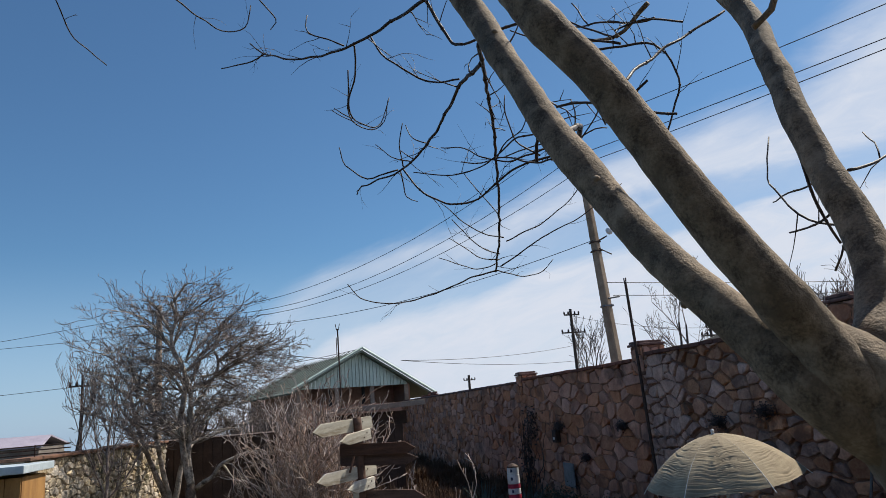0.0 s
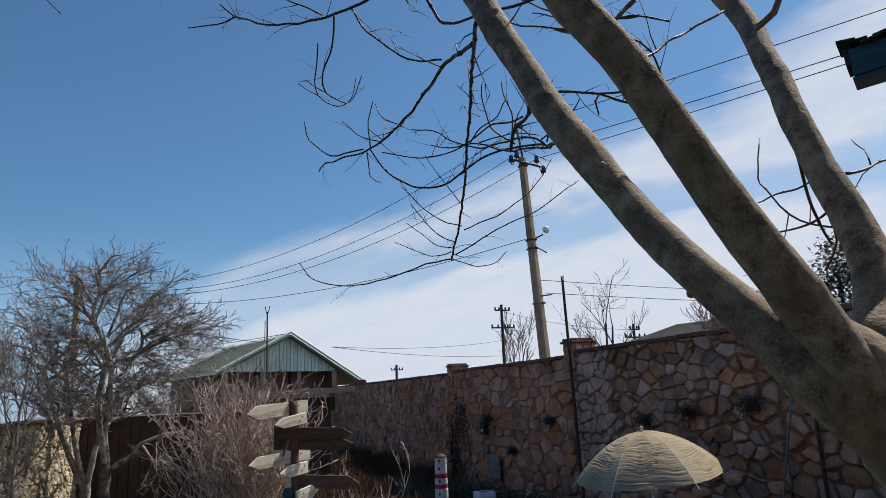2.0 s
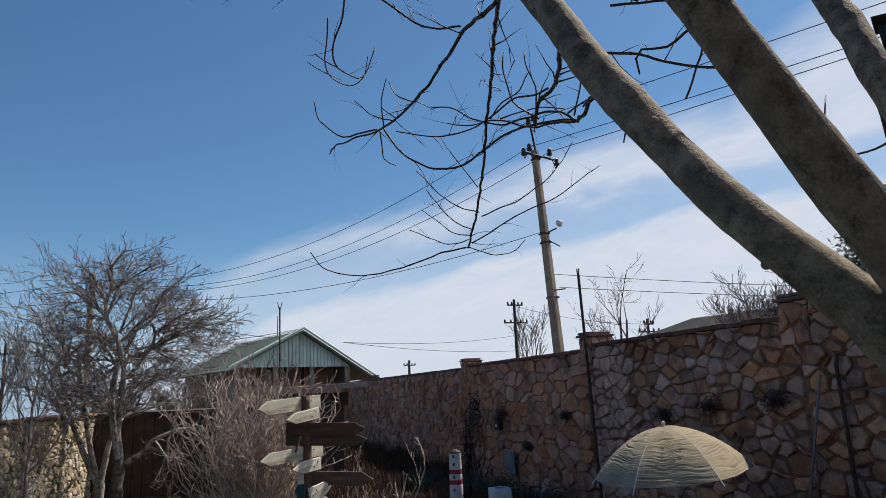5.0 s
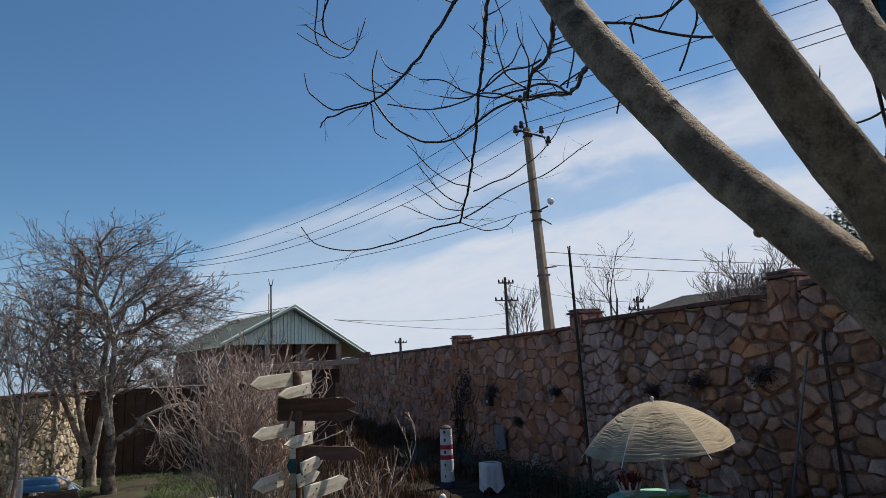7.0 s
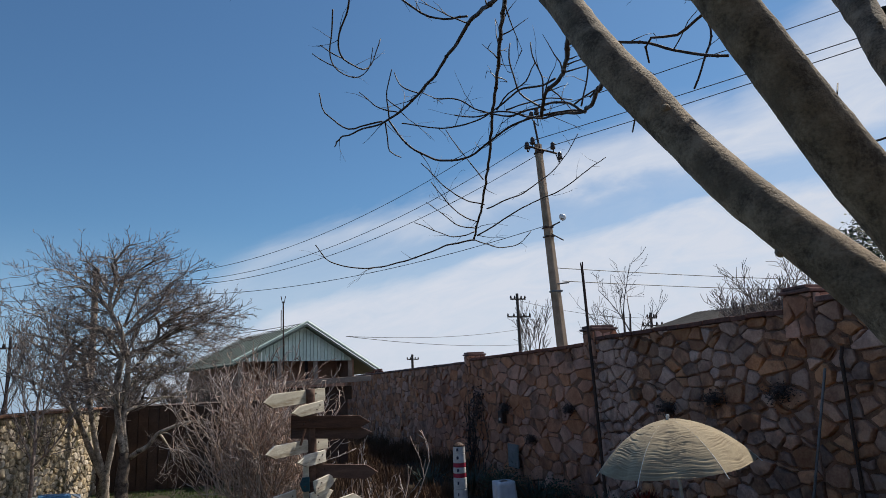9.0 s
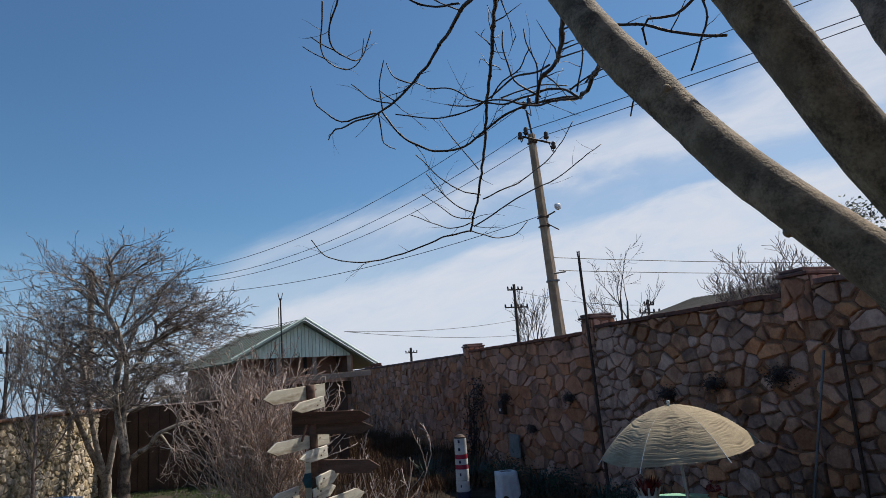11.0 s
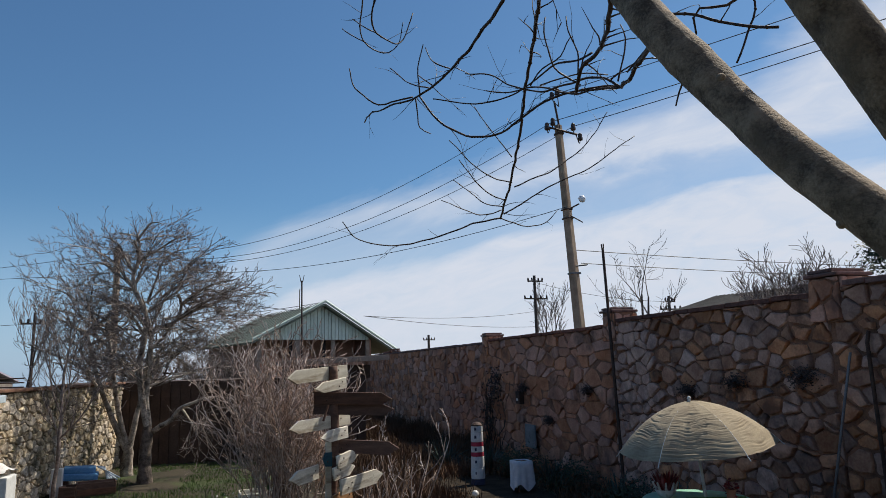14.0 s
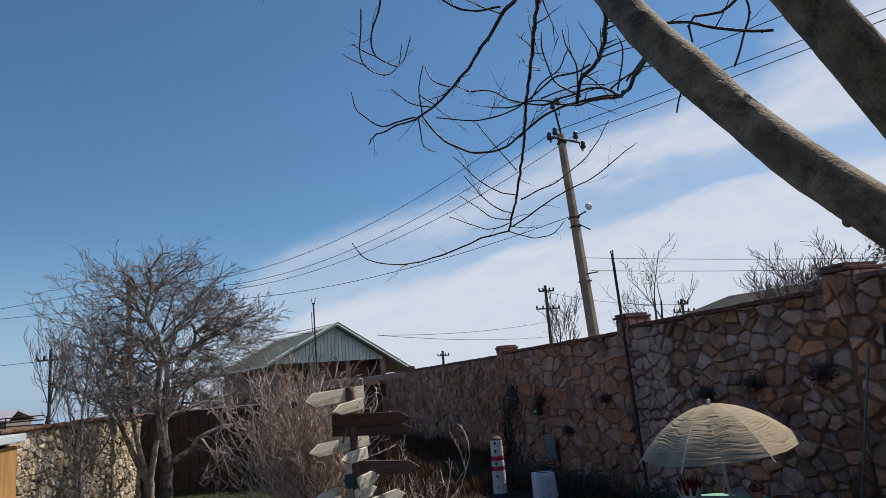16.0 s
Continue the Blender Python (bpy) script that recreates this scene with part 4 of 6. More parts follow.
# lower tangle: crooked branches that leave the limbs all round and bow outwards
for k in range(46):
    a, z0 = rng.uniform(0, 2 * math.pi), rng.uniform(1.7, 3.0)
    reach, z1 = rng.uniform(0.8, 2.0), z0 + rng.uniform(-0.25, 0.7)
    x0 = -1.86 + 0.25 * math.cos(a)
    foot, tip = Vector((x0, 15.3 + 0.2 * math.sin(a), z0)), Vector((-1.86 + reach * math.cos(a), 15.3 + reach * 0.8 * math.sin(a), z1))
    mid = foot.lerp(tip, 0.5) + Vector((rng.uniform(-0.15, 0.15), rng.uniform(-0.1, 0.1), rng.uniform(0.0, 0.25)))
    fine = smooth_line([(*foot, 0.018), (*mid, 0.011), (*tip, 0.004)], 0.09)
    for p in fine:
        p[:3] += 0.05 * np.array(noise.noise_vector((p[0] * 4, p[1] * 4, p[2] * 4 + k)))
    tube(bms[0], fine, 5)
    for i in range(3, len(fine)):
        if rng.random() < 0.7:
            d = Vector((fine[i] - fine[i - 1])[:3]).normalized()
            grow(bms, fine[i][:3], d * 0.5 + Vector((rng.uniform(-1, 1), rng.uniform(-1, 1), rng.uniform(-0.4, 0.9))), rng.uniform(0.2, 0.6), 0.0055, 1, rng, SPUR)
part("limb", bms[0], M_TWIG_LEFT, apple, smooth=True)
part("crown", bms[1], M_SPRAY, apple)

TWIN = dict(ORCHARD, thin=0.0042, kids=(0.5, 1.0, 0.9, 0))
twin = thing("forked_fruit_tree", (-2.3, 16.4, 0), "bare fruit tree with pale whitewashed forked trunks", "tree")
bms = [bmesh.new(), bmesh.new()]
tube(bms[0], smooth_line([(-2.3, 16.4, -0.05, 0.13), (-2.3, 16.4, 0.25, 0.105), (-2.29, 16.4, 0.45, 0.09), (-2.29, 16.4, 0.62, 0.05)], 0.08), 12, 0.15, 7)
for ex, ez, n in ((-3.1, 2.7, 1), (-2.75, 2.9, 2), (-2.0, 2.3, 3)):
    fine = smooth_line([(-2.29, 16.4, 0.4, 0.065), (-2.29 + (ex + 2.29) * 0.4, 16.4, 1.1, 0.05), (-2.29 + (ex + 2.29) * 0.75, 16.35, ez * 0.7, 0.042), (ex, 16.3, ez, 0.03)], 0.12)
    tube(bms[0], fine, 9, 0.15, 8)
    for i in range(len(fine) // 2, len(fine)):
        ang = rng.uniform(0, 2 * math.pi)
        grow(bms, fine[i][:3], (math.cos(ang), math.sin(ang), rng.uniform(0.2, 0.9)), rng.uniform(0.8, 1.3), 0.03, 1, rng, TWIN)
part("trunk", bms[0], M_TWIG_LEFT, twin, smooth=True)
part("crown", bms[1], M_SPRAY, twin)

SAPLING = dict(ORCHARD, kids=(1.0, 1.0, 0.8, 0), steps=(8, 6, 5, 4), open=(0.35, 0.8), ratio=(0.42, 0.6), rise=(0.02, 0.07, 0.06, 0.05), limb_levels=1, shrink=0.55)
sap = thing("young_tree", (-2.87, 13.5, 0), "slender young bare tree with upright branches", "tree")
bms = [bmesh.new(), bmesh.new()]
grow(bms, (-2.87, 13.5, -0.05), (-0.06, 0.02, 1), 2.7, 0.033, 0, random.Random(5), dict(SAPLING, bare=(0.3, 0.15, 0.1, 0), kids=(2.3, 1.4, 0.9, 0)))
part("trunk", bms[0], M_SPRAY, sap, smooth=True)
part("crown", bms[1], M_SPRAY, sap)

# large bush of upright shoots
bush = thing("shoot_bush", (0.05, 9.6, 0), "large leafless bush of many brown shoots", "bush")
SHOOT = dict(steps=(9, 6, 4), kids=(1.25, 0.95, 0), bend=(0.19, 0.30, 0.34), rise=(0.035, 0.05, 0.04), bare=(0.5, 0.15, 0), open=(0.3, 0.9), ratio=(0.22, 0.38), shrink=0.62, taper=0.35, thin=0.0034, limb_levels=1)
rng = random.Random(21)
for k in range(150):
    a, lean = rng.uniform(0, 2 * math.pi), rng.uniform(0.02, 0.27)
    foot = Vector((0.17 + rng.gauss(0, 0.14), 9.6 + rng.gauss(0, 0.14), -0.02))
    a = a if math.cos(a) > -0.3 or lean < 0.235 else math.pi - a
    bm = bmesh.new()
    grow([bm, bm], foot, (math.cos(a) * lean, math.sin(a) * lean, 1), rng.uniform(1.2, 2.12), rng.uniform(0.004, 0.0085), 0, rng, SHOOT)
    part("shoot", bm, M_BUSH, bush)

# thinner pruned shrubs round the signpost and by the wall
def pruned_shrub(x, y, n, high, seed, mat=None, spread=0.12, thick=0.010):
    ob = thing("pruned_shrub", (x, y, 0), "pruned rose shrub with knobbly leafless stems", "shrub", "pruned shrubs")
    r = random.Random(seed)
    for _ in range(n):
        bm = bmesh.new()
        pair = [bm, bm]
        a, lean = r.uniform(0, 2 * math.pi), r.uniform(0.03, 0.20)
        grow(pair, (x + r.gauss(0, spread * 0.5), y + r.gauss(0, spread * 0.5), -0.02), (math.cos(a) * lean, math.sin(a) * lean, 1), high * r.uniform(0.7, 1.0), r.uniform(0.006, thick), 0, r, dict(SHOOT, kids=(0.75, 0.5, 0), bend=(0.17, 0.25, 0.25), open=(0.3, 0.6), limb_levels=2, ratio=(0.2, 0.4), taper=0.6))
        part("stem", bm, mat or M_BUSH, ob)
    return ob


pruned_shrub(1.16, 8.1, 8, 1.4, 31, None, 0.22, 0.0085)
pruned_shrub(0.95, 8.3, 5, 1.2, 32)
pruned_shrub(-0.55, 8.9, 3, 0.8, 33, None, 0.08, 0.0075)
pruned_shrub(0.72, 7.75, 4, 1.0, 35)

# dark spiky plants along the wall
def spiky_plant(x, y, n, long, seed):
    ob = thing("spiky_plant", (x, y, 0), "dark green sword-leaved plant in the wall's shade", "plant", "spiky plants")
    r = random.Random(seed)
    verts, faces = [], []
    for _ in range(n):
        a, lean, l, w = r.uniform(0, 2 * math.pi), r.uniform(0.1, 0.95), long * r.uniform(0.6, 1), r.uniform(0.018, 0.03)
        side = Vector((-math.sin(a), math.cos(a), 0)) * w
        p, base = Vector((x + r.gauss(0, 0.06), y + r.gauss(0, 0.06), 0)), len(verts)
        for i in range(5):
            u = i / 4
            q = p + Vector((math.cos(a) * lean, math.sin(a) * lean, 1 - 0.45 * lean * u)) * (l * u)
            verts += [q - side * (1 - u * 0.95), q + Vector((0, 0, -0.006)), q + side * (1 - u * 0.95)]
        for i in range(4):
            b = base + 3 * i
            faces += [(b, b + 1, b + 4, b + 3), (b + 1, b + 2, b + 5, b + 4)]
    from_lists("leaves", verts, faces, M_SPIKE, ob)


for k, (x, y, n, long) in enumerate(((4.45, 7.0, 60, 0.95), (4.5, 7.7, 45, 0.75), (4.55, 9.0, 40, 0.7), (4.4, 10.0, 40, 0.65), (4.5, 6.2, 50, 0.9), (4.3, 11.8, 40, 0.6), (3.9, 13.6, 45, 0.7), (3.4, 14.6, 45, 0.7))):
    spiky_plant(x, y, n, long, 50 + k)


def leaf_clump(verts, faces, centre, size, n, leaf, r, hang=0.0):
    for _ in range(n):
        d = Vector((r.gauss(0, 1), r.gauss(0, 1), r.gauss(0, 1)))
        p = Vector(centre) + Vector((d.x * size[0], d.y * size[1], d.z * size[2])) * 0.5
        a = Vector((r.uniform(-1, 1), r.uniform(-1, 1), r.uniform(-1, 1) - hang)).normalized()
        b = a.orthogonal().normalized() * leaf * 0.35
        base = len(verts)
        verts += [p, p + a * leaf * 0.5 + b, p + a * leaf, p + a * leaf * 0.5 - b]
        faces.append((base, base + 1, base + 2, base + 3))


for k, (y, z, sx, sz) in enumerate(((8.31, 1.64, 0.20, 0.13), (7.33, 1.70, 0.26, 0.16), (9.15, 1.52, 0.20, 0.13), (14.3, 1.42, 0.26, 0.16), (11.7, 1.45, 0.2, 0.12), (13.2, 0.9, 0.16, 0.12))):
    r = random.Random(80 + k)
    ob = thing("wall_plant", (WALL_X, y, z - 0.1), "dark dry tuft growing out of the stone wall", "plant", "wall plants")
    verts, faces = [], []
    leaf_clump(verts, faces, (WALL_X - 0.09, y, z), (0.08, sx * 0.7, sz * 0.6), 900, 0.022, r, 0.4)
    from_lists("leaves", verts, faces, M_TWIG, ob)

r = random.Random(90)
vine = thing("dry_vine", (WALL_X - 0.02, 15.9, 0), "dark dry vine climbing the stone wall", "vine")
bm = bmesh.new()
for k in range(14):
    p, pts = Vector((WALL_X - 0.05, 16.4 + r.gauss(0, 0.25), 0)), []
    for i in range(14):
        pts.append((*p, 0.012 - 0.0006 * i))
        p = p + Vector((r.uniform(-0.02, 0.012), r.gauss(-0.03, 0.09), r.uniform(0.08, 0.17)))
        p.x = min(p.x, WALL_X - 0.04)
    tube(bm, pts, 4)
part("climbing_stem", bm, M_TWIG, vine)
verts, faces = [], []
leaf_clump(verts, faces, (WALL_X - 0.08, 15.8, 1.45), (0.1, 0.4, 0.35), 260, 0.06, r, 0.4)
leaf_clump(verts, faces, (WALL_X - 0.08, 16.3, 0.8), (0.1, 0.35, 0.6), 260, 0.06, r, 0.4)
from_lists("leaves", verts, faces, M_TWIG, vine)

# grass blades where the sun reaches the garden
verts, faces = [], []
r = random.Random(7)
for _ in range(42000):
    x, y = r.uniform(-4.5, 0.7), r.uniform(8.0, 17.6)
    if noise.noise((x * 0.9, y * 0.9, 5)) < -0.12:
        continue
    h, a = r.uniform(0.02, 0.07), r.uniform(0, 2 * math.pi)
    w = Vector((math.cos(a), math.sin(a), 0)) * 0.006
    p, b = Vector((x, y, ground_height(x, y) - 0.005)), len(verts)
    tip = p + Vector((r.uniform(-0.04, 0.04), r.uniform(-0.04, 0.04), h))
    verts += [p - w, p + w, tip]
    faces.append((b, b + 1, b + 2))
tagged(from_lists("grass", verts, faces, M_GRASS), "short bright green spring grass", "grass", kind="stuff")

# leafy bulbs and daffodil greens in the beds
for k, (x, y, n) in enumerate(((-1.0, 11.6, 220), (-0.4, 11.0, 240), (0.1, 10.6, 180), (0.9, 7.4, 150), (0.5, 9.0, 150), (-1.6, 12.3, 160), (1.75, 9.0, 120), (0.2, 7.7, 160))):
    r = random.Random(120 + k)
    verts, faces = [], []
    for _ in range(n):
        px_, py_, a = x + r.gauss(0, 0.28), y + r.gauss(0, 0.2), r.uniform(0, 2 * math.pi)
        h = r.uniform(0.16, 0.34)
        w = Vector((math.cos(a), math.sin(a), 0)) * 0.009
        b = len(verts)
        tip = Vector((px_ + r.gauss(0, 0.06), py_ + r.gauss(0, 0.06), h))
        mid = Vector((px_, py_, 0)).lerp(tip, 0.55) + Vector((0, 0, 0.03))
        verts += [Vector((px_, py_, 0)) - w, Vector((px_, py_, 0)) + w, mid + w, mid - w, tip]
        faces += [(b, b + 1, b + 2, b + 3), (b + 3, b + 2, b + 4)]
    tagged(from_lists("bulb_leaves", verts, faces, M_GRASS), "clump of narrow green bulb leaves in the bed", "plant", "bulb clumps")

# made-up dark clumps that deepen the wall's shade
for k, (x, y, w, h) in enumerate(((4.4, 13.0, 0.4, 0.45), (4.4, 11.6, 0.4, 0.4), (4.5, 9.6, 0.35, 0.4))):
    r = random.Random(200 + k)
    ob = thing("filler_evergreen", (x, y, 0), "made-up low evergreen clump that darkens the wall foot", "shrub", "undergrowth")
    verts, faces = [], []
    for _ in range(16):
        leaf_clump(verts, faces, (x + r.uniform(-w, w) * 0.7, y + r.uniform(-w, w) * 0.7, h * r.uniform(0.05, 0.85)), (0.3, 0.3, h * 0.4), 130, 0.035, r)
    from_lists("leaves", verts, faces, M_DARK_GREEN, ob)

# made-up stalks that cover the bed so that it reads as dark shade
verts, faces, r = [], [], random.Random(300)
for k in range(210):
    x, y = r.uniform(1.3, 4.7), r.uniform(8.8, 30.0)
    if abs(x - 3.36) + abs(y - 12.5) < 0.75 or abs(x - 3.75) + abs(y - 11.7) < 0.7 or (y < 10.5 and x > 2.2):
        continue
    w, h = r.uniform(0.25, 0.5), r.uniform(0.16, 0.4) * (1.0 if y < 14 else 1.35)
    for _ in range(260):
        a, lean = r.uniform(0, 2 * math.pi), r.uniform(0.0, 0.7)
        p, b = Vector((x + r.gauss(0, w * 0.5), y + r.gauss(0, w * 0.5), -0.01)), len(verts)
        tip = p + Vector((math.cos(a) * lean, math.sin(a) * lean, 1)) * h * r.uniform(0.4, 1.0)
        side = Vector((-math.sin(a), math.cos(a), 0)) * 0.006
        verts += [p - side, p + side, p.lerp(tip, 0.6) + side, tip, p.lerp(tip, 0.6) - side]
        faces.append((b, b + 1, b + 2, b + 3, b + 4))
tagged(from_lists("dry_stalks", verts, faces, M_STALK), "made-up brown stalks filling the bed in place of shade", "plants", kind="stuff")

# ---- signpost ----
sign = thing("signpost", (0.43, 7.45, 0), "wooden signpost with many arrow boards", "signpost")
part("post", tube(bmesh.new(), smooth_line([(0.42, 7.46, -0.1, 0.045), (0.43, 7.46, 0.8, 0.042), (0.45, 7.45, 1.5, 0.038), (0.44, 7.45, 1.92, 0.035)], 0.05), 12, 0.08, 9), M_PLANK_DARK, sign, "dark crooked wooden post", smooth=True)
part("batten", boxed((0.40, 7.415, 1.0), (0.045, 0.02, 0.75), pose(0, 0, 0), 0.003), M_PLANK, sign, "pale wooden batten")
part("strut", rod(bmesh.new(), (0.35, 7.33, 1.50), (0.39, 7.35, 1.62), 0.009), M_PLANK_DARK, sign)


def arrow_board(x0, x1, z, high, tilt, turn, mat, label, y=7.39):
    """A board from x0 to the pointed end x1."""
    long, d = abs(x1 - x0) / math.cos(radians(turn)), 1 if x1 > x0 else -1
    r = random.Random(int((x0 + 10) * 1000 + z * 77))
    tip = min(0.09, long * 0.3)
    outline = [(-long / 2, -high / 2), (long / 2 - tip, -high / 2 + r.uniform(-0.004, 0.004)), (long / 2, r.uniform(-0.008, 0.008)), (long / 2 - tip, high / 2), (0, high / 2 + r.uniform(-0.003, 0.003)), (-long / 2, high / 2)]
    bm = bmesh.new()
    front = [bm.verts.new((d * a, -0.010, b)) for a, b in outline]
    behind = [bm.verts.new((d * a, 0.010, b)) for a, b in outline]
    bm.faces.new(front)
    bm.faces.new(behind[::-1])
    for k in range(len(outline)):
        m = (k + 1) % len(outline)
        bm.faces.new((front[k], behind[k], behind[m], front[m]))
    bmesh.ops.recalc_face_normals(bm, faces=bm.faces)
    bmesh.ops.bevel(bm, geom=list(bm.edges), offset=0.002, segments=1, affect="EDGES")
    ob = part("arrow_board", bm, mat, None, label)
    ob.matrix_basis = pose((x0 + x1) / 2, y, z, 0, tilt, turn)
    ob.parent, ob.matrix_parent_inverse = sign, sign.matrix_basis.inverted()
    for k in (-1, 1):
        nail = bmesh.new()
        bmesh.ops.create_uvsphere(nail, u_segments=8, v_segments=5, radius=0.006, matrix=Matrix.Translation((0.02 * k - 0.3 * long * d, -0.011, 0.015 * k)))
        n = part("nail", nail, M_METAL_DARK)
        n.parent = ob


PALE, DARK = "pale weathered arrow board", "dark brown arrow board"
arrow_board(0.573, 0.064, 1.857, 0.100, -3.1, 42, M_PLANK, PALE, 7.380)
arrow_board(0.548, 0.278, 1.763, 0.086, -7.0, 42, M_PLANK, PALE, 7.368)
arrow_board(0.289, 0.891, 1.662, 0.096, 2.1, -14, M_PLANK_DARK, DARK, 7.376)
arrow_board(0.291, 0.910, 1.576, 0.090, 2.9, -14, M_PLANK_DARK, DARK, 7.400)
arrow_board(0.591, 0.082, 1.482, 0.093, -1.9, 42, M_PLANK, PALE, 7.368)
arrow_board(0.555, 0.323, 1.390, 0.090, -4.4, 42, M_PLANK, PALE, 7.356)
arrow_board(0.421, 0.949, 1.282, 0.103, 3.7, -14, M_PLANK_DARK, DARK, 7.400)
arrow_board(0.449, 0.635, 1.212, 0.095, -9.9, 40, M_PLANK, PALE, 7.368)
arrow_board(0.423, 0.349, 1.208, 0.107, -0.7, 0, M_TEAL, "small teal board", 7.376)
arrow_board(0.330, 0.094, 1.096, 0.107, -4.6, 42, M_PLANK, PALE, 7.380)
arrow_board(0.421, 0.610, 1.120, 0.096, -7.1, 40, M_PLANK, PALE, 7.368)
arrow_board(0.464, 0.843, 1.036, 0.114, -3.5, 40, M_PLANK, PALE, 7.356)
arrow_board(0.593, 0.369, 0.898, 0.103, -6.5, 40, M_PLANK_ORANGE, "orange-brown arrow board", 7.400)

# ---- umbrella over the garden table ----
TX, TY = 3.44, 7.06
umb = thing("garden_umbrella", (TX, TY, 0.74), "cream cloth garden umbrella with six panels", "umbrella")
R_RIM, Z_RIM, Z_TOP = 0.65, 1.165, 1.545
BASE_ANGLE = math.atan2(1.84 - TY, -0.27 - TX) + radians(33)
UMB_TOP, TILT = Vector((TX, TY, Z_TOP)), Matrix.Rotation(radians(-6), 3, "Y")


def canopy_point(ang, u):
    """A place on the cloth: u from the top (0) to the rim (1); it sags between the ribs."""
    s = (ang / (math.pi / 3)) % 1.0
    sag = math.sin(math.pi * s)
    r = R_RIM * u * (1 - 0.075 * sag * u)
    z = Z_TOP - (Z_TOP - Z_RIM) * (0.19 * u + 0.81 * u ** 2.3) - 0.012 * sag * u
    fold = noise.noise((math.cos(ang) * 2.5, math.sin(ang) * 2.5, u * 5))
    ridge = 1 - abs(noise.noise((u * 46 + 4 * fold, ang * 1.2, 7)) * 2)
    z += 0.0085 * sag ** 0.5 * (ridge - 0.5) * (0.35 + 0.65 * u)
    z += 0.006 * fold * sag
    return UMB_TOP + TILT @ Vector((r * math.cos(ang + BASE_ANGLE), r * math.sin(ang + BASE_ANGLE), z - Z_TOP))


for k in range(6):
    bm = bmesh.new()
    nu, na = 230, 20
    grid = [[bm.verts.new(canopy_point((k + a / na * 0.9999) * math.pi / 3, 0.03 + 0.97 * u / nu)) for a in range(na + 1)] for u in range(nu + 1)]
    for a, b in zip(grid, grid[1:]):
        for j in range(na):
            bm.faces.new((a[j], a[j + 1], b[j + 1], b[j]))
    part("panel", bm, M_CANVAS, umb, "wrinkled cream cloth panel", smooth=True)
    ang = k * math.pi / 3
    pts = [(*(canopy_point(ang, 0.03 + 0.97 * i / 12) + Vector((0, 0, -0.004))), 0.004) for i in range(13)]
    end = canopy_point(ang, 1.05)
    pts.append((*end, 0.004))
    part("rib", tube(bmesh.new(), pts, 6), M_WHITE, umb)
part("pole", rod(bmesh.new(), (TX + 0.07, TY - 0.02, 0.745), (TX, TY, Z_TOP - 0.01), 0.014), M_WHITE, umb, "pale painted pole")
part("finial", lathe(bmesh.new(), [(0.012, -0.02), (0.016, 0.0), (0.012, 0.012), (0.017, 0.022), (0.013, 0.035), (0.003, 0.042)], (TX, TY, Z_TOP), 14), M_WHITE, umb, smooth=True)

table = thing("garden_table", (TX, TY, 0), "round mint green plastic garden table", "table")
part("tabletop", lathe(bmesh.new(), [(0.40, 0.66), (0.435, 0.668), (0.452, 0.685), (0.455, 0.715), (0.448, 0.732), (0.435, 0.74), (0.42, 0.738), (0.05, 0.740)], (TX, TY, 0), 56), M_GREEN_PLASTIC, table, smooth=True)
for k in range(4):
    a = k * math.pi / 2 + 0.4
    part("leg", rod(bmesh.new(), (TX + 0.38 * math.cos(a), TY + 0.38 * math.sin(a), 0), (TX + 0.28 * math.cos(a), TY + 0.28 * math.sin(a), 0.68), 0.022, 10, 0.03), M_GREEN_PLASTIC, table)

RX, RY = 0.815, -0.58  # across the table as seen from the path
px_, py_ = TX - 0.25 * RX, TY - 0.25 * RY
# hand-shaped white pot: a bowl with nine tubes as its fingers
pot = thing("hand_bowl", (px_, py_, 0.741), "white hand-shaped plaster bowl with a dark red succulent", "plant pot")
part("bowl", lathe(bmesh.new(), [(0.03, 0.0), (0.045, 0.004), (0.07, 0.03), (0.09, 0.065), (0.085, 0.07), (0.06, 0.045), (0.02, 0.03)], (px_, py_, 0.741), 24), M_WHITE_POT, pot, smooth=True)
for k in range(9):
    a = k * 2 * math.pi / 9
    pts = [(px_ + (0.06 + 0.045 * u) * math.cos(a), py_ + (0.06 + 0.045 * u) * math.sin(a), 0.775 + 0.10 * u, 0.014 - 0.006 * u) for u in (0, 0.3, 0.6, 0.9, 1.0)]
    part("petal", tube(bmesh.new(), pts, 8), M_WHITE_POT, pot, smooth=True)
r = random.Random(4)
verts, faces = [], []
for k in range(70):
    a, lean, l = r.uniform(0, 2 * math.pi), r.uniform(0.1, 0.75), r.uniform(0.11, 0.20)
    d = Vector((math.cos(a) * lean, math.sin(a) * lean, 1)).normalized()
    s = Vector((-math.sin(a), math.cos(a), 0)) * 0.018
    p, b = Vector((px_ + 0.03 * math.cos(a), py_ + 0.03 * math.sin(a), 0.79)), len(verts)
    verts += [p, p + d * l * 0.55 + s, p + d * l, p + d * l * 0.55 - s, p + d * l * 0.5 + Vector((math.cos(a), math.sin(a), 0)) * 0.012]
    faces += [(b, b + 1, b + 4), (b + 1, b + 2, b + 4), (b + 2, b + 3, b + 4), (b + 3, b, b + 4)]
from_lists("leaves", verts, faces, M_RED_LEAF, pot)

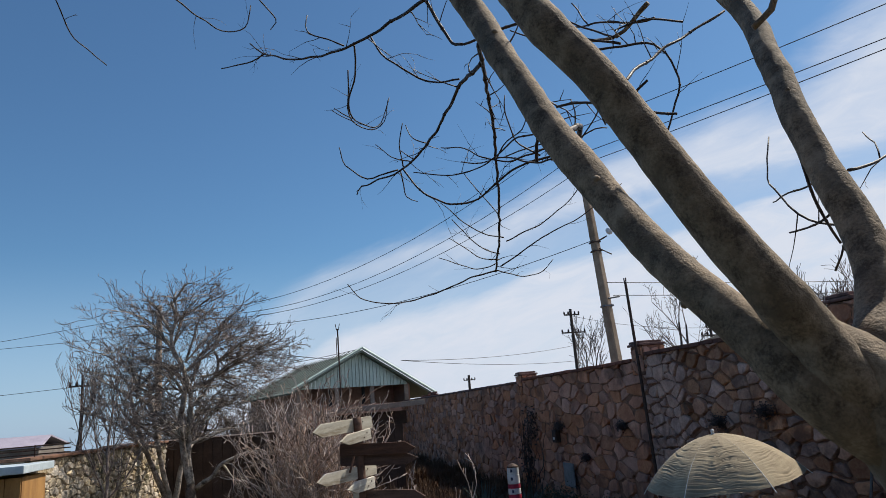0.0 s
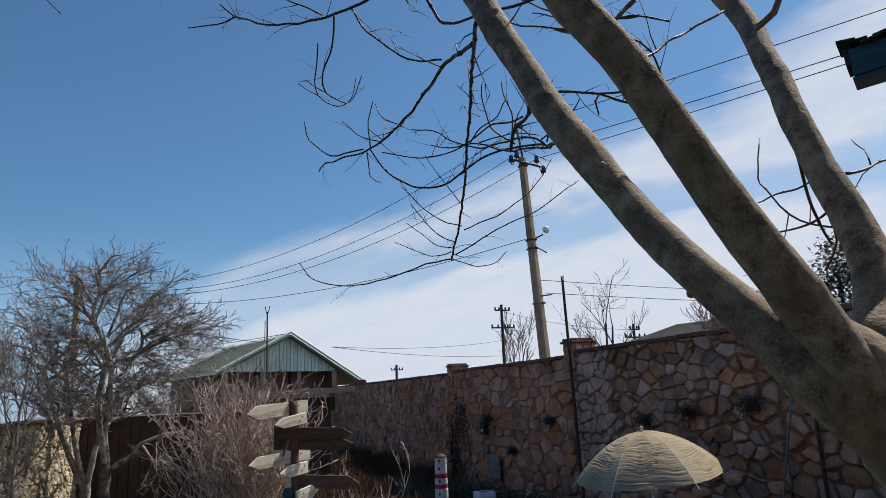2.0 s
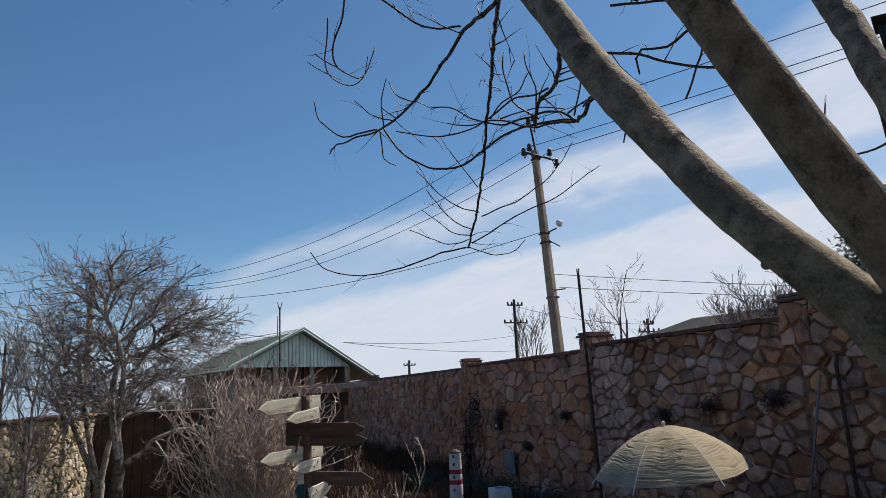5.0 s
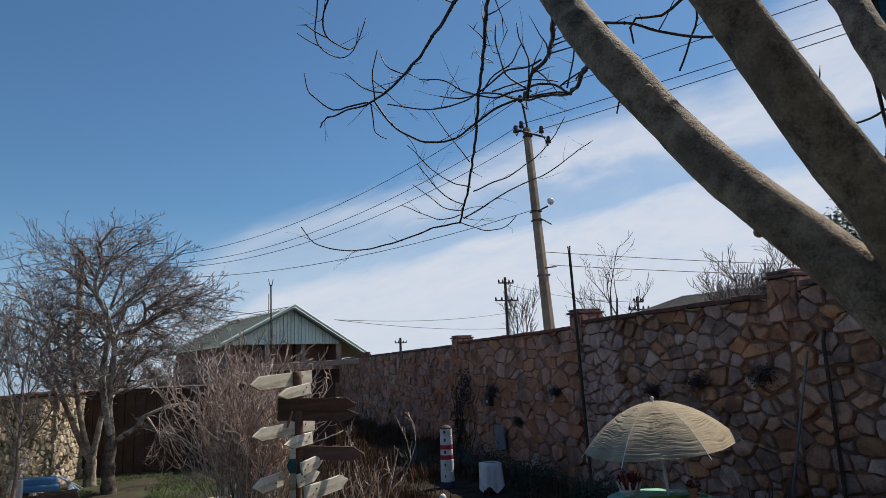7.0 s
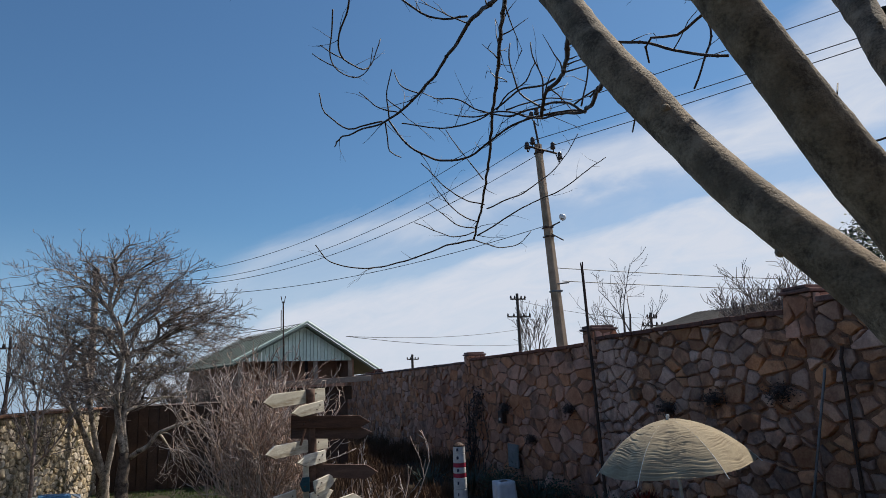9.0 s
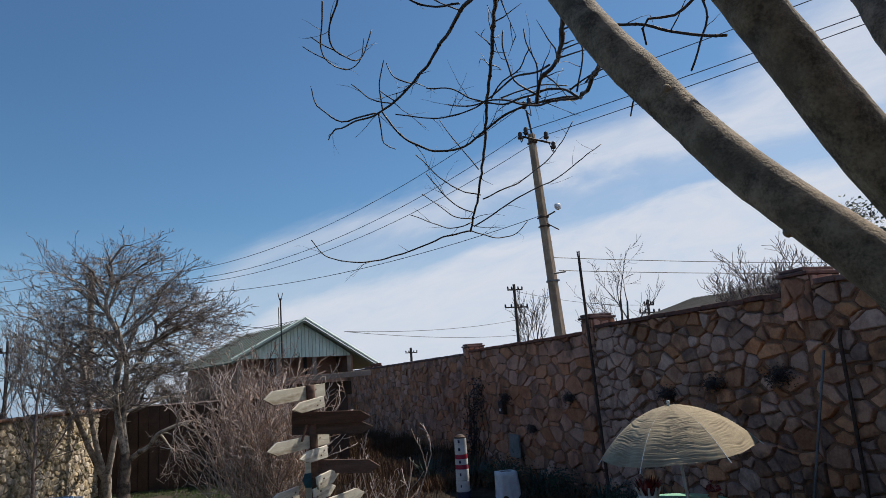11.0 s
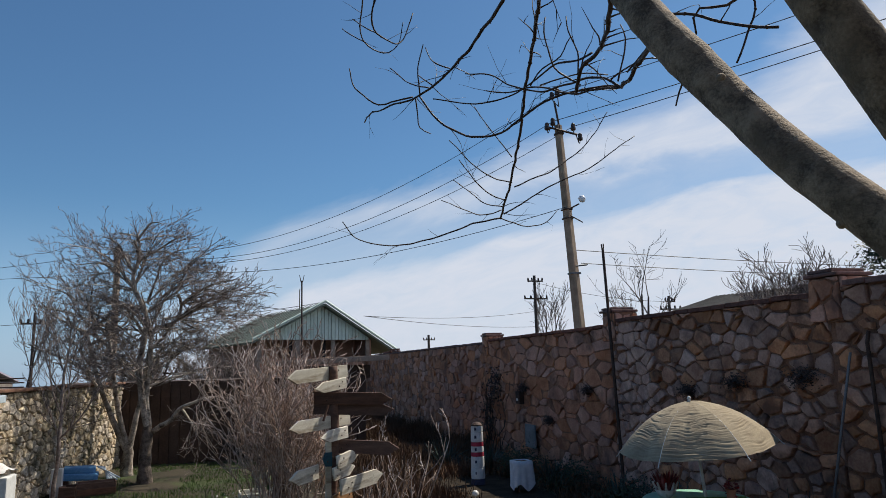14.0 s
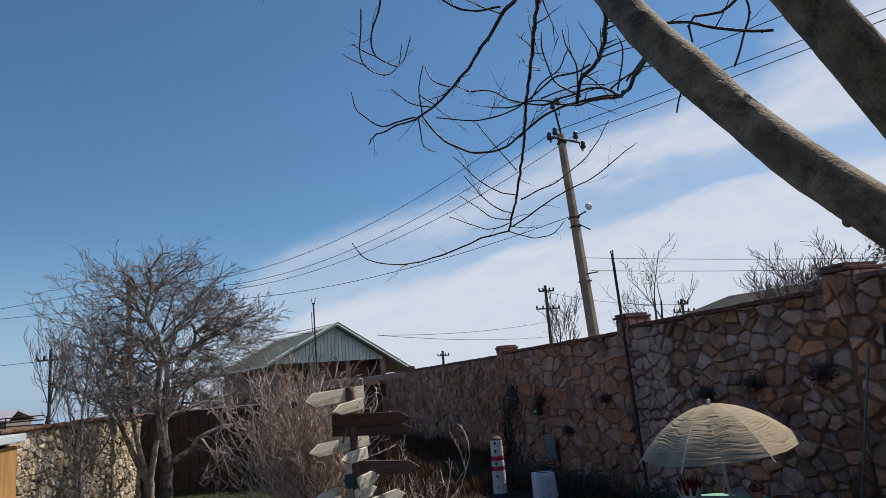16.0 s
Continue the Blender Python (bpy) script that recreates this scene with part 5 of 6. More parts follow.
mx_, my_ = TX + 0.26 * RX - 0.06, TY + 0.26 * RY - 0.09
mug = thing("terracotta_jar", (mx_, my_, 0.741), "small terracotta jar on the green table", "jar")
part("body", lathe(bmesh.new(), [(0.036, 0.0), (0.040, 0.01), (0.036, 0.05), (0.034, 0.08), (0.046, 0.098), (0.046, 0.106), (0.036, 0.104), (0.030, 0.06)], (mx_, my_, 0.741), 24), M_TERRACOTTA, mug, smooth=True)
verts, faces = [], []
leaf_clump(verts, faces, (mx_, my_, 0.865), (0.06, 0.06, 0.05), 60, 0.035, r)
from_lists("leaves", verts, faces, M_RED_LEAF, mug, "dry dark sprig")
stick = thing("green_cane", (TX, TY, 0.74), "green cane lying across the table", "cane")
part("shaft", rod(bmesh.new(), (TX - 0.13 * RX - 0.02, TY - 0.13 * RY - 0.10, 0.752), (TX + 0.40 * RX + 0.02, TY + 0.40 * RY + 0.06, 0.752), 0.011), M_STICK, stick)

# ---- things along the wall ----
def striped_post(x, y):
    ob = thing("striped_post", (x, y, 0), "white painted post with red bands", "post")
    z = 0.0
    for k, (h, mat, name) in enumerate(((0.12, M_NAVY, "foot"), (0.17, M_WHITE, "band"), (0.17, M_WHITE, "band"), (0.065, M_RED_BAND, "band"), (0.09, M_WHITE, "band"), (0.065, M_RED_BAND, "band"), (0.15, M_WHITE, "band"), (0.10, M_WHITE, "band"))):
        part(name, lathe(bmesh.new(), [(0.108 - 0.02 * z, z + 0.002), (0.112 - 0.02 * z, z + 0.01), (0.110 - 0.02 * z, z + h - 0.01), (0.106 - 0.02 * z, z + h - 0.002)], (x, y, 0), 24), mat, ob, smooth=False)
        if mat is M_WHITE:
            part("window", boxed((x - 0.055, y - 0.083, z + h * 0.55), (0.03, 0.02, 0.045), None, 0.004), M_NAVY, ob)
        z += h
    part("cap", lathe(bmesh.new(), [(0.095, z), (0.09, z + 0.02), (0.05, z + 0.05), (0.02, z + 0.06)], (x, y, 0), 16), M_METAL_DARK, ob)


striped_post(3.36, 12.55)

cx, cy = 3.75, 11.7
stool = thing("draped_stool", (cx, cy, 0), "small stool under a white cloth", "stool")
for dx in (-0.08, 0.08):
    for dy in (-0.08, 0.08):
        part("leg", rod(bmesh.new(), (cx + dx, cy + dy, 0), (cx + dx * 0.9, cy + dy * 0.9, 0.44), 0.014), M_PLANK_DARK, stool)
part("seat", boxed((cx, cy, 0.45), (0.23, 0.23, 0.03), None, 0.01), M_PLANK_DARK, stool)
cloth = thing("white_cloth", (cx, cy, 0.47), "white cloth hung over a stool", "cloth")
bm = bmesh.new()
rings = []
for i in range(9):
    ring = []
    for k in range(48):
        a = 2 * math.pi * k / 48
        sq = 0.140 / max(abs(math.cos(a)), abs(math.sin(a)), 0.80)
        if i < 2:
            rad, z = sq * (0.5 + 0.5 * i), 0.472
        else:
            u = (i - 1) / 7
            rad = sq * (1 + 0.10 * u + 0.09 * u * math.sin(a * 7) + 0.04 * u * math.sin(a * 11 + 1))
            z = 0.472 - u * (0.37 + 0.05 * math.sin(a * 4 + 0.6))
        ring.append(bm.verts.new((cx + rad * math.cos(a), cy + rad * math.sin(a), z)))
    rings.append(ring)
for a, b in zip(rings, rings[1:]):
    for k in range(48):
        bm.faces.new((a[k], a[(k + 1) % 48], b[(k + 1) % 48], b[k]))
bm.faces.new(rings[0])
part("drape", bm, M_CLOTH, cloth, smooth=True)

lamp = thing("ball_stake", (1.99, 8.6, 0), "cream glazed ball on a thin stake", "garden ornament")
part("stake", rod(bmesh.new(), (2.02, 8.6, -0.05), (1.99, 8.6, 0.63), 0.008), M_PLANK, lamp)
part("cap", lathe(bmesh.new(), [(0.012, -0.02), (0.034, -0.012), (0.036, 0.004), (0.028, 0.026), (0.012, 0.038)], (1.99, 8.6, 0.63), 18), M_BALL, lamp, smooth=True)

tall_rod = thing("leaning_iron_pipe", (4.82, 10.6, 0), "dark iron pipe leaning on the stone wall", "pipe")
part("pipe", tube(bmesh.new(), [(4.78, 10.55, 0.0, 0.022), (4.86, 10.78, 1.9, 0.022), (4.90, 10.93, 3.52, 0.020)], 10), M_METAL_DARK, tall_rod)
for dy in (-0.03, 0.03):
    part("prong", rod(bmesh.new(), (4.90, 10.93 + dy * 0.4, 3.50), (4.90, 10.935 + dy, 3.63), 0.010), M_METAL_DARK, tall_rod)
grey_rod = thing("leaning_steel_pipe", (4.6, 6.85, 0), "grey steel pipe leaning on the stone wall", "pipe")
part("pipe", tube(bmesh.new(), [(4.45, 6.87, 0.0, 0.012), (4.60, 6.82, 0.63, 0.012), (4.86, 6.70, 1.92, 0.012)], 10), M_METAL_GREY, grey_rod)
part("drainpipe", tube(bmesh.new(), [(4.93, 6.55, 0.0, 0.017), (4.93, 6.58, 2.0, 0.017), (4.96, 6.58, 2.1, 0.017)], 10), M_METAL_DARK, grey_rod, "dark pipe on the wall")

wall_lamp = thing("wall_box", (4.95, 14.5, 1.2), "small dark box fixed to the stone wall", "wall box")
part("body", boxed((4.92, 14.5, 1.24), (0.10, 0.2, 0.24), None, 0.015), M_METAL_DARK, wall_lamp)
part("face", boxed((4.865, 14.5, 1.20), (0.012, 0.08, 0.05), None, 0.004), M_WHITE, wall_lamp)
slab = thing("slate_plaque", (4.93, 13.6, 0), "grey-blue slab leaning on the wall", "slab")
part("slab", boxed((4.90, 14.0, 0.56), (0.03, 0.46, 0.42), pose(0, 0, 0), 0.01), M_PLAQUE, slab)

# ---- far corner of the garden ----
hut = thing("orange_hut", (-3.85, 11.9, 0), "orange wooden hut with a pale blue sheet roof", "hut")
part("body", boxed((-4.05, 12.1, 0.75), (1.3, 0.9, 1.5), None, 0.01), M_ORANGE, hut)
for k in range(7):
    part("board", boxed((-4.61 + k * 0.185, 11.64, 0.76), (0.175, 0.022, 1.48), None, 0.004), M_ORANGE, hut)
part("roof", boxed((-4.05, 12.05, 1.60), (1.45, 1.2, 0.10), pose(0, 0, 0, 0, 0, 0), 0.012), M_PALE_BLUE, hut, "pale blue sheet roof")
for k, z in enumerate((1.75, 1.80, 1.85)):
    part("rail", rod(bmesh.new(), (-5.0, 12.75, z), (-3.15, 12.75, z + 0.01 * k), 0.009), M_METAL_DARK, hut, "thin dark rail")
for x in (-4.5, -3.62):
    part("rail_post", rod(bmesh.new(), (x, 12.76, 1.5), (x, 12.76, 1.88), 0.010), M_METAL_DARK, hut)

tank = thing("white_box", (-3.3, 12.0, 0), "white painted box draped with a pale sheet", "box")
part("body", boxed((-3.22, 12.0, 0.33), (0.42, 0.4, 0.68), None, 0.02), M_WHITE, tank)
bm = bmesh.new()
grid = [[bm.verts.new((-3.75 + 0.09 * i, 11.75 + 0.08 * j, 0.72 + 0.13 * math.exp(-((i - 5) / 3) ** 2) + 0.03 * math.sin(i * 1.7 + j) - 0.012 * abs(j - 3) ** 1.5)) for i in range(9)] for j in range(8)]
for a, b in zip(grid, grid[1:]):
    for k in range(8):
        bm.faces.new((a[k], a[k + 1], b[k + 1], b[k]))
part("sheet", bm, M_WHITE_POT, tank, "crumpled pale sheet", smooth=True)

trough = thing("blue_trough", (-2.82, 14.9, 0), "faded blue upturned trough on wooden blocks", "trough")
bm = bmesh.new()
for k in range(2):
    box(bm, (0, 0, 0.10 + 0.1 * k), (0.58 - 0.10 * k, 0.36 - 0.06 * k, 0.11), pose(-2.82, 14.9, 0.14, 0, 3, 8), 0.03)
part("body", bm, M_BLUE, trough)
for dx in (-0.2, 0.2):
    part("support", boxed((dx, 0, 0.09), (0.10, 0.34, 0.20), pose(-2.82, 14.9, 0, 0, 0, 8), 0.01), M_PLANK_DARK, trough, "dark wooden block")
bm = bmesh.new()
for k in range(5):
    rod(bm, (-2.54 + 0.02 * k, 14.85 + 0.05 * k, 0.39 - 0.01 * k), (-2.16 - 0.03 * k, 14.7 - 0.06 * k, 0.20 - 0.02 * k), 0.014, 8)
part("slats", bm, M_PALE_BLUE, trough, "pale blue sticks leaning on it")
white_post = thing("white_marker", (-3.0, 14.4, 0), "short white wooden post in the grass", "post")
part("post", boxed((-3.03, 14.4, 0.21), (0.16, 0.12, 0.46), None, 0.012), M_WHITE, white_post)
for k, (x, y, lx, ly, h, rz, lab) in enumerate(((-2.45, 14.35, 0.55, 0.30, 0.19, 12, "weathered wooden crate in the grass"), (-2.80, 14.25, 0.24, 0.26, 0.16, -8, "weathered wooden crate in the grass"), (0.15, 11.9, 0.8, 0.4, 0.26, 4, "long wooden planter by the bush"))):
    ob = thing("wooden_crate", (x, y, 0), lab, "crate", "crates")
    m = pose(x, y, 0, 0, 0, rz)
    part("base", boxed((0, 0, 0.02), (lx, ly, 0.03), m), M_PLANK_DARK, ob)
    for s in (-1, 1):
        for q in range(2):
            part("slat", boxed((0, s * ly / 2, 0.08 + q * (h - 0.10)), (lx, 0.02, 0.09), m, 0.004), M_PLANK_DARK if k < 2 else M_PLANK, ob)
            part("slat", boxed((s * lx / 2, 0, 0.08 + q * (h - 0.10)), (0.02, ly - 0.03, 0.09), m, 0.004), M_PLANK_DARK if k < 2 else M_PLANK, ob)
    part("soil", boxed((0, 0, h * 0.5), (lx - 0.04, ly - 0.04, h * 0.7), m), M_SOIL, ob)

r = random.Random(44)
for k in range(26):
    x, y, s = (r.uniform(-1.2, 1.6), r.uniform(8.6, 11.4), r.uniform(0.06, 0.16)) if k < 16 else (r.uniform(-3.6, -1.4), r.uniform(11.5, 13.0), r.uniform(0.06, 0.16))
    bm = bmesh.new()
    bmesh.ops.create_icosphere(bm, subdivisions=3, radius=s)
    for v in bm.verts:
        v.co *= 1 + 0.35 * noise.noise(v.co * 9 + Vector((k, 0, 0)))
        v.co.z *= 0.7
    bmesh.ops.translate(bm, verts=bm.verts, vec=(x, y, s * 0.35))
    tagged(part("garden_rock", bm, M_ROCK if k % 3 else M_TERRACOTTA, smooth=True), "rounded rock edging the flower bed" if k % 3 else "piece of red tile edging the bed", "rock", "bed edging")

for k, (x, y, z) in enumerate(((-0.30, 11.2, 0.30), (-0.05, 10.2, 0.35), (0.0, 9.0, 0.55))):
    ob = thing("white_flowers", (x, y, 0), "small clump of white spring flowers", "flowers", "white flowers")
    verts, faces = [], []
    leaf_clump(verts, faces, (x, y, z), (0.2, 0.15, 0.1), 34, 0.04, r)
    from_lists("petals", verts, faces, M_BLOSSOM, ob)
    verts, faces = [], []
    leaf_clump(verts, faces, (x, y, z * 0.5), (0.26, 0.2, z * 0.55), 150, 0.07, r)
    from_lists("leaves", verts, faces, M_GRASS, ob)
ob = thing("red_urn", (-0.02, 9.1, 0), "dark red glazed urn in the bed", "urn")
part("body", lathe(bmesh.new(), [(0.06, 0), (0.10, 0.15), (0.13, 0.36), (0.10, 0.50), (0.12, 0.54), (0.09, 0.53)], (-0.3, 9.15, 0), 24), M_RED_BAND, ob, smooth=True)
ob = thing("pale_gnome_stone", (-0.42, 9.0, 0), "pale pointed stone ornament", "stone ornament")
part("body", lathe(bmesh.new(), [(0.10, 0), (0.12, 0.2), (0.10, 0.42), (0.05, 0.58), (0.01, 0.66)], (-0.5, 9.0, 0), 12, (1, 0.8)), M_ROCK, ob)

# ---- houses beyond the walls ----
house = thing("gabled_house", (3.5, 34, 0), "house with a pale green gable and sheet roof", "house")
FL, FR, APEX = Vector((0.42, 32.0, 3.20)), Vector((5.35, 34.0, 3.20)), Vector((3.05, 33.05, 4.72))
BACK = Vector((-2.35, 8.0, 0))
front = (FR - FL).normalized()
out = Vector((front.y, -front.x, 0)).normalized()


def quad_slab(corners, thick, name, mat, parent, label=""):
    bm = bmesh.new()
    n = (corners[1] - corners[0]).cross(corners[2] - corners[0]).normalized() * thick
    a, b = [bm.verts.new(c) for c in corners], [bm.verts.new(c + n) for c in corners]
    bm.faces.new(a)
    bm.faces.new(b[::-1])
    for k in range(len(a)):
        m = (k + 1) % len(a)
        bm.faces.new((a[k], b[k], b[m], a[m]))
    bmesh.ops.recalc_face_normals(bm, faces=bm.faces)
    return part(name, bm, mat, parent, label)


def at_height(v, z):
    return Vector((v.x, v.y, z))


# walls: long side, recessed porch under the gable
quad_slab([at_height(FL, 0), at_height(FL + BACK, 0), FL + BACK, FL], 0.2, "wall", M_HOUSE_BROWN, house, "grey plastered side wall")
deep = BACK.normalized() * 1.6
quad_slab([at_height(FL + deep, 0), at_height(FR + deep, 0), FR + deep, FL + deep], 0.2, "wall", M_HOUSE_BROWN, house, "dark wall at the back of the porch")
quad_slab([at_height(FR, 0), at_height(FR + BACK, 0), FR + BACK, FR], 0.2, "wall", M_HOUSE_BROWN, house)
quad_slab([at_height(FL, 0), at_height(FR, 0), at_height(FR, 2.35), at_height(FL, 2.35)], 0.15, "porch_wall", M_HOUSE_BROWN, house, "low plastered porch wall")
for u in (0.0, 0.33, 0.66, 1.0):
    p = FL.lerp(FR, u)
    part("porch_post", boxed((p.x, p.y, 1.68), (0.18, 0.18, 3.3)), M_EAVE, house)
for u in (0.30, 0.62):
    p = FL.lerp(FR, u) + deep - out * -0.06
    win = part("window", boxed((p.x, p.y, 2.75), (0.9, 0.06, 0.9), None, 0.01), M_WIRE, house, "dark window")
    part("frame", boxed((p.x, p.y - 0.05, 2.75), (0.06, 0.05, 0.9)), M_WHITE, win)
# gable cladding, strip by strip
n_strips = 30
for k in range(n_strips):
    u0, u1 = k / n_strips, (k + 0.88) / n_strips
    mid = (APEX - FL).dot(front) / (FR - FL).length

    def rise(u):
        return (u / mid if u < mid else (1 - u) / (1 - mid)) * (APEX.z - FL.z)
    a, b = FL.lerp(FR, u0) + out * 0.12, FL.lerp(FR, u1) + out * 0.12
    quad_slab([at_height(a, 3.13), at_height(b, 3.13), at_height(b, 3.21 + rise(u1)), at_height(a, 3.21 + rise(u0))], 0.03, "cladding_strip", M_GABLE, house)
# roof: near slope, far slope with a longer eave, pale barge edge
over = out * 0.5
eave_l, eave_r = FL - front * 0.55 + Vector((0, 0, -0.18)), FR + front * 1.3 + Vector((0, 0, -0.62))
quad_slab([APEX + over, eave_l + over, eave_l + BACK, APEX + BACK], 0.08, "roof", M_ROOF_GREEN, house, "grey-green sheet roof slope")
quad_slab([APEX + over, APEX + BACK, eave_r + BACK, eave_r + over], 0.08, "roof", M_ROOF_GREEN, house, "grey-green sheet roof slope")
for e in (eave_l, eave_r):
    a, b = APEX + over * 1.05 + Vector((0, 0, 0.1)), e + over * 1.05 + Vector((0, 0, 0.1))
    part("barge_edge", tube(bmesh.new(), [(*a, 0.06), (*b, 0.06)], 6), M_GABLE, house, "pale ribbed verge trim")
for k in range(14):
    u = k / 13
    a, b = APEX + over * 0.9 + (BACK - over) * u, eave_l + over * 0.9 + (BACK - over) * u
    part("seam", tube(bmesh.new(), [(*(a + Vector((0, 0, 0.08))), 0.016), (*(b + Vector((0, 0, 0.08))), 0.016)], 5), M_ROOF_GREEN, house)

mast = thing("antenna_mast", (2.02, 30.0, 0), "thin steel antenna mast", "antenna")
part("pole", rod(bmesh.new(), (2.04, 30, 0), (2.0, 30, 5.4), 0.03), M_METAL_DARK, mast)
for dx in (-0.09, 0.09):
    part("prong", rod(bmesh.new(), (2.0 + dx * 0.4, 30, 5.35), (2.0 + dx, 30, 5.62), 0.015), M_METAL_DARK, mast)
mast2 = thing("antenna_mast", (4.5, 36.0, 3.5), "thin short roof aerial", "antenna")
part("pole", rod(bmesh.new(), (2.3, 35.0, 3.6), (2.3, 35.0, 5.6), 0.02), M_METAL_DARK, mast2)

barn = thing("slate_roofed_house", (14.5, 18, 0), "low house with a grey corrugated slate roof", "house")
part("wall", boxed((14.6, 17.2, 1.45), (4.0, 7.4, 2.9)), M_HOUSE, barn)
quad_slab([Vector((12.3, 21.6, 3.1)), Vector((12.3, 13.0, 2.95)), Vector((14.5, 13.4, 3.6)), Vector((14.5, 20.9, 3.79))], 0.07, "roof", M_SLATE, barn, "grey corrugated roof slope")
quad_slab([Vector((12.3, 21.6, 3.1)), Vector((14.5, 20.9, 3.79)), Vector((16.7, 21.6, 3.1))], 0.07, "roof", M_SLATE, barn)
quad_slab([Vector((14.5, 20.9, 3.79)), Vector((14.5, 13.4, 3.6)), Vector((16.7, 13.0, 2.95)), Vector((16.7, 21.6, 3.1))], 0.07, "roof", M_SLATE, barn)
for k in range(38):
    y = 13.1 + k * 0.212
    part("corrugation", rod(bmesh.new(), (12.26, y + 0.2, 3.0 + 0.018 * (y - 13.1)), (14.5, 13.5 + (y - 13.1) * 0.92, 3.65 + 0.025 * (y - 13.1)), 0.05, 6), M_SLATE, barn)

# low house far off beyond the orange hut
far_house = thing("distant_house", (-24.0, 60.0, 0), "distant low house with a pale lilac-grey roof", "house")
part("wall", boxed((-24.5, 61.0, 0.2), (14.0, 6.0, 2.4)), M_HOUSE, far_house)
quad_slab([Vector((-32.0, 57.6, 1.4)), Vector((-17.2, 57.6, 1.4)), Vector((-17.6, 61.0, 2.15)), Vector((-31.6, 61.0, 2.15))], 0.12, "roof", M_LILAC, far_house, "pale lilac-grey sheet roof")
quad_slab([Vector((-32.0, 64.4, 1.4)), Vector((-31.6, 61.0, 2.15)), Vector((-17.6, 61.0, 2.15)), Vector((-17.2, 64.4, 1.4))], 0.12, "roof", M_LILAC, far_house, "pale lilac-grey sheet roof")

# ---- poles and wires ----
big = thing("concrete_power_pole", (10.34, 22, 0), "tall square concrete power pole with iron arms", "power pole")
bm = bmesh.new()
rings = []
for x, z, w in ((10.34, -0.1, 0.165), (9.80, 9.75, 0.10)):
    rings.append([bm.verts.new((x + (0.87 * a - 0.5 * b) * w, 22 + (0.5 * a + 0.87 * b) * w, z)) for a, b in ((-1, -0.75), (-0.75, -1), (0.75, -1), (1, -0.75), (1, 0.75), (0.75, 1), (-0.75, 1), (-1, 0.75))])
for k in range(8):
    bm.faces.new((rings[0][k], rings[0][(k + 1) % 8], rings[1][(k + 1) % 8], rings[1][k]))
bm.faces.new(rings[1])
part("shaft", bm, M_CONCRETE, big)
part("top_spike", rod(bmesh.new(), (9.82, 21.88, 9.4), (9.71, 22, 10.6), 0.035), M_METAL_DARK, big)
part("crossarm", rod(bmesh.new(), (9.40, 21.85, 9.60), (10.42, 21.85, 9.42), 0.035, 6), M_METAL_DARK, big)
part("clamp", boxed((9.82, 22, 9.45), (0.26, 0.26, 0.07), None, 0.01), M_METAL_DARK, big)
part("clamp", boxed((9.95, 22, 6.85), (0.30, 0.30, 0.05), None, 0.01), M_METAL_DARK, big)
part("clamp", boxed((9.97, 22, 6.55), (0.30, 0.30, 0.05), None, 0.01), M_METAL_DARK, big)
part("clamp", boxed((10.09, 22, 4.72), (0.33, 0.33, 0.06), None, 0.01), M_METAL_GREY, big)
PINS = [(9.32, 9.62), (9.54, 9.80), (10.28, 9.68), (10.52, 9.34), (9.56, 10.72), (9.76, 10.88)]
for x, z in PINS:
    part("insulator", lathe(bmesh.new(), [(0.03, -0.13), (0.085, -0.11), (0.09, -0.03), (0.06, -0.01), (0.075, 0.02), (0.07, 0.09), (0.045, 0.13), (0.02, 0.14)], (x, 21.85, z), 14), M_PORCELAIN, big, smooth=True)
    foot_x = 9.80 if z > 10.3 else (9.42 if x < 9.7 else 10.38)
    foot_z = 10.4 if z > 10.3 else (9.58 if x < 9.7 else 9.43)
    part("hook", tube(bmesh.new(), smooth_line([(x, 21.85, z - 0.1, 0.016), (x + (foot_x - x) * 0.3, 21.85, z - 0.22, 0.016), (foot_x, 21.85, foot_z - 0.04, 0.016)], 0.04), 6), M_METAL_DARK, big)
lamp = part("street_lamp", lathe(bmesh.new(), [(0.04, -0.05), (0.10, -0.02), (0.13, 0.05), (0.09, 0.13), (0.03, 0.17)], (0, 0, 0), 16), M_GLASS_LAMP, None, "white street lamp head", smooth=True)
lamp.matrix_basis = pose(10.38, 21.8, 7.15, 10, 50, 0)
lamp.parent, lamp.matrix_parent_inverse = big, big.matrix_basis.inverted()
part("lamp_arm", rod(bmesh.new(), (9.98, 21.9, 6.85), (10.32, 21.82, 7.02), 0.025), M_METAL_DARK, big)
part("stub_arm", rod(bmesh.new(), (9.98, 21.9, 6.65), (10.45, 21.9, 6.42), 0.02), M_METAL_DARK, big)
part("bracket", rod(bmesh.new(), (10.1, 21.85, 4.95), (10.5, 21.85, 5.0), 0.03), M_METAL_GREY, big)


def lattice_pole(name, x, y, top, r, arms, label, mat=None):
    ob = thing(name, (x, y, 0), label, "power pole", "distant poles")
    part("shaft", rod(bmesh.new(), (x, y, -0.1), (x, y, top), r, 10, r * 0.75), mat or M_TWIG, ob)
    for z, half in arms:
        part("crossarm", boxed((x, y - r, z), (2 * half, 0.09, 0.09)), M_TWIG, ob)
        for s in (-1, -0.45, 0.45, 1):
            part("insulator", lathe(bmesh.new(), [(0.05, 0), (0.07, 0.05), (0.05, 0.16), (0.02, 0.2)], (x + s * half * 0.95, y - r, z + 0.04), 8), M_PORCELAIN, ob)
    return ob


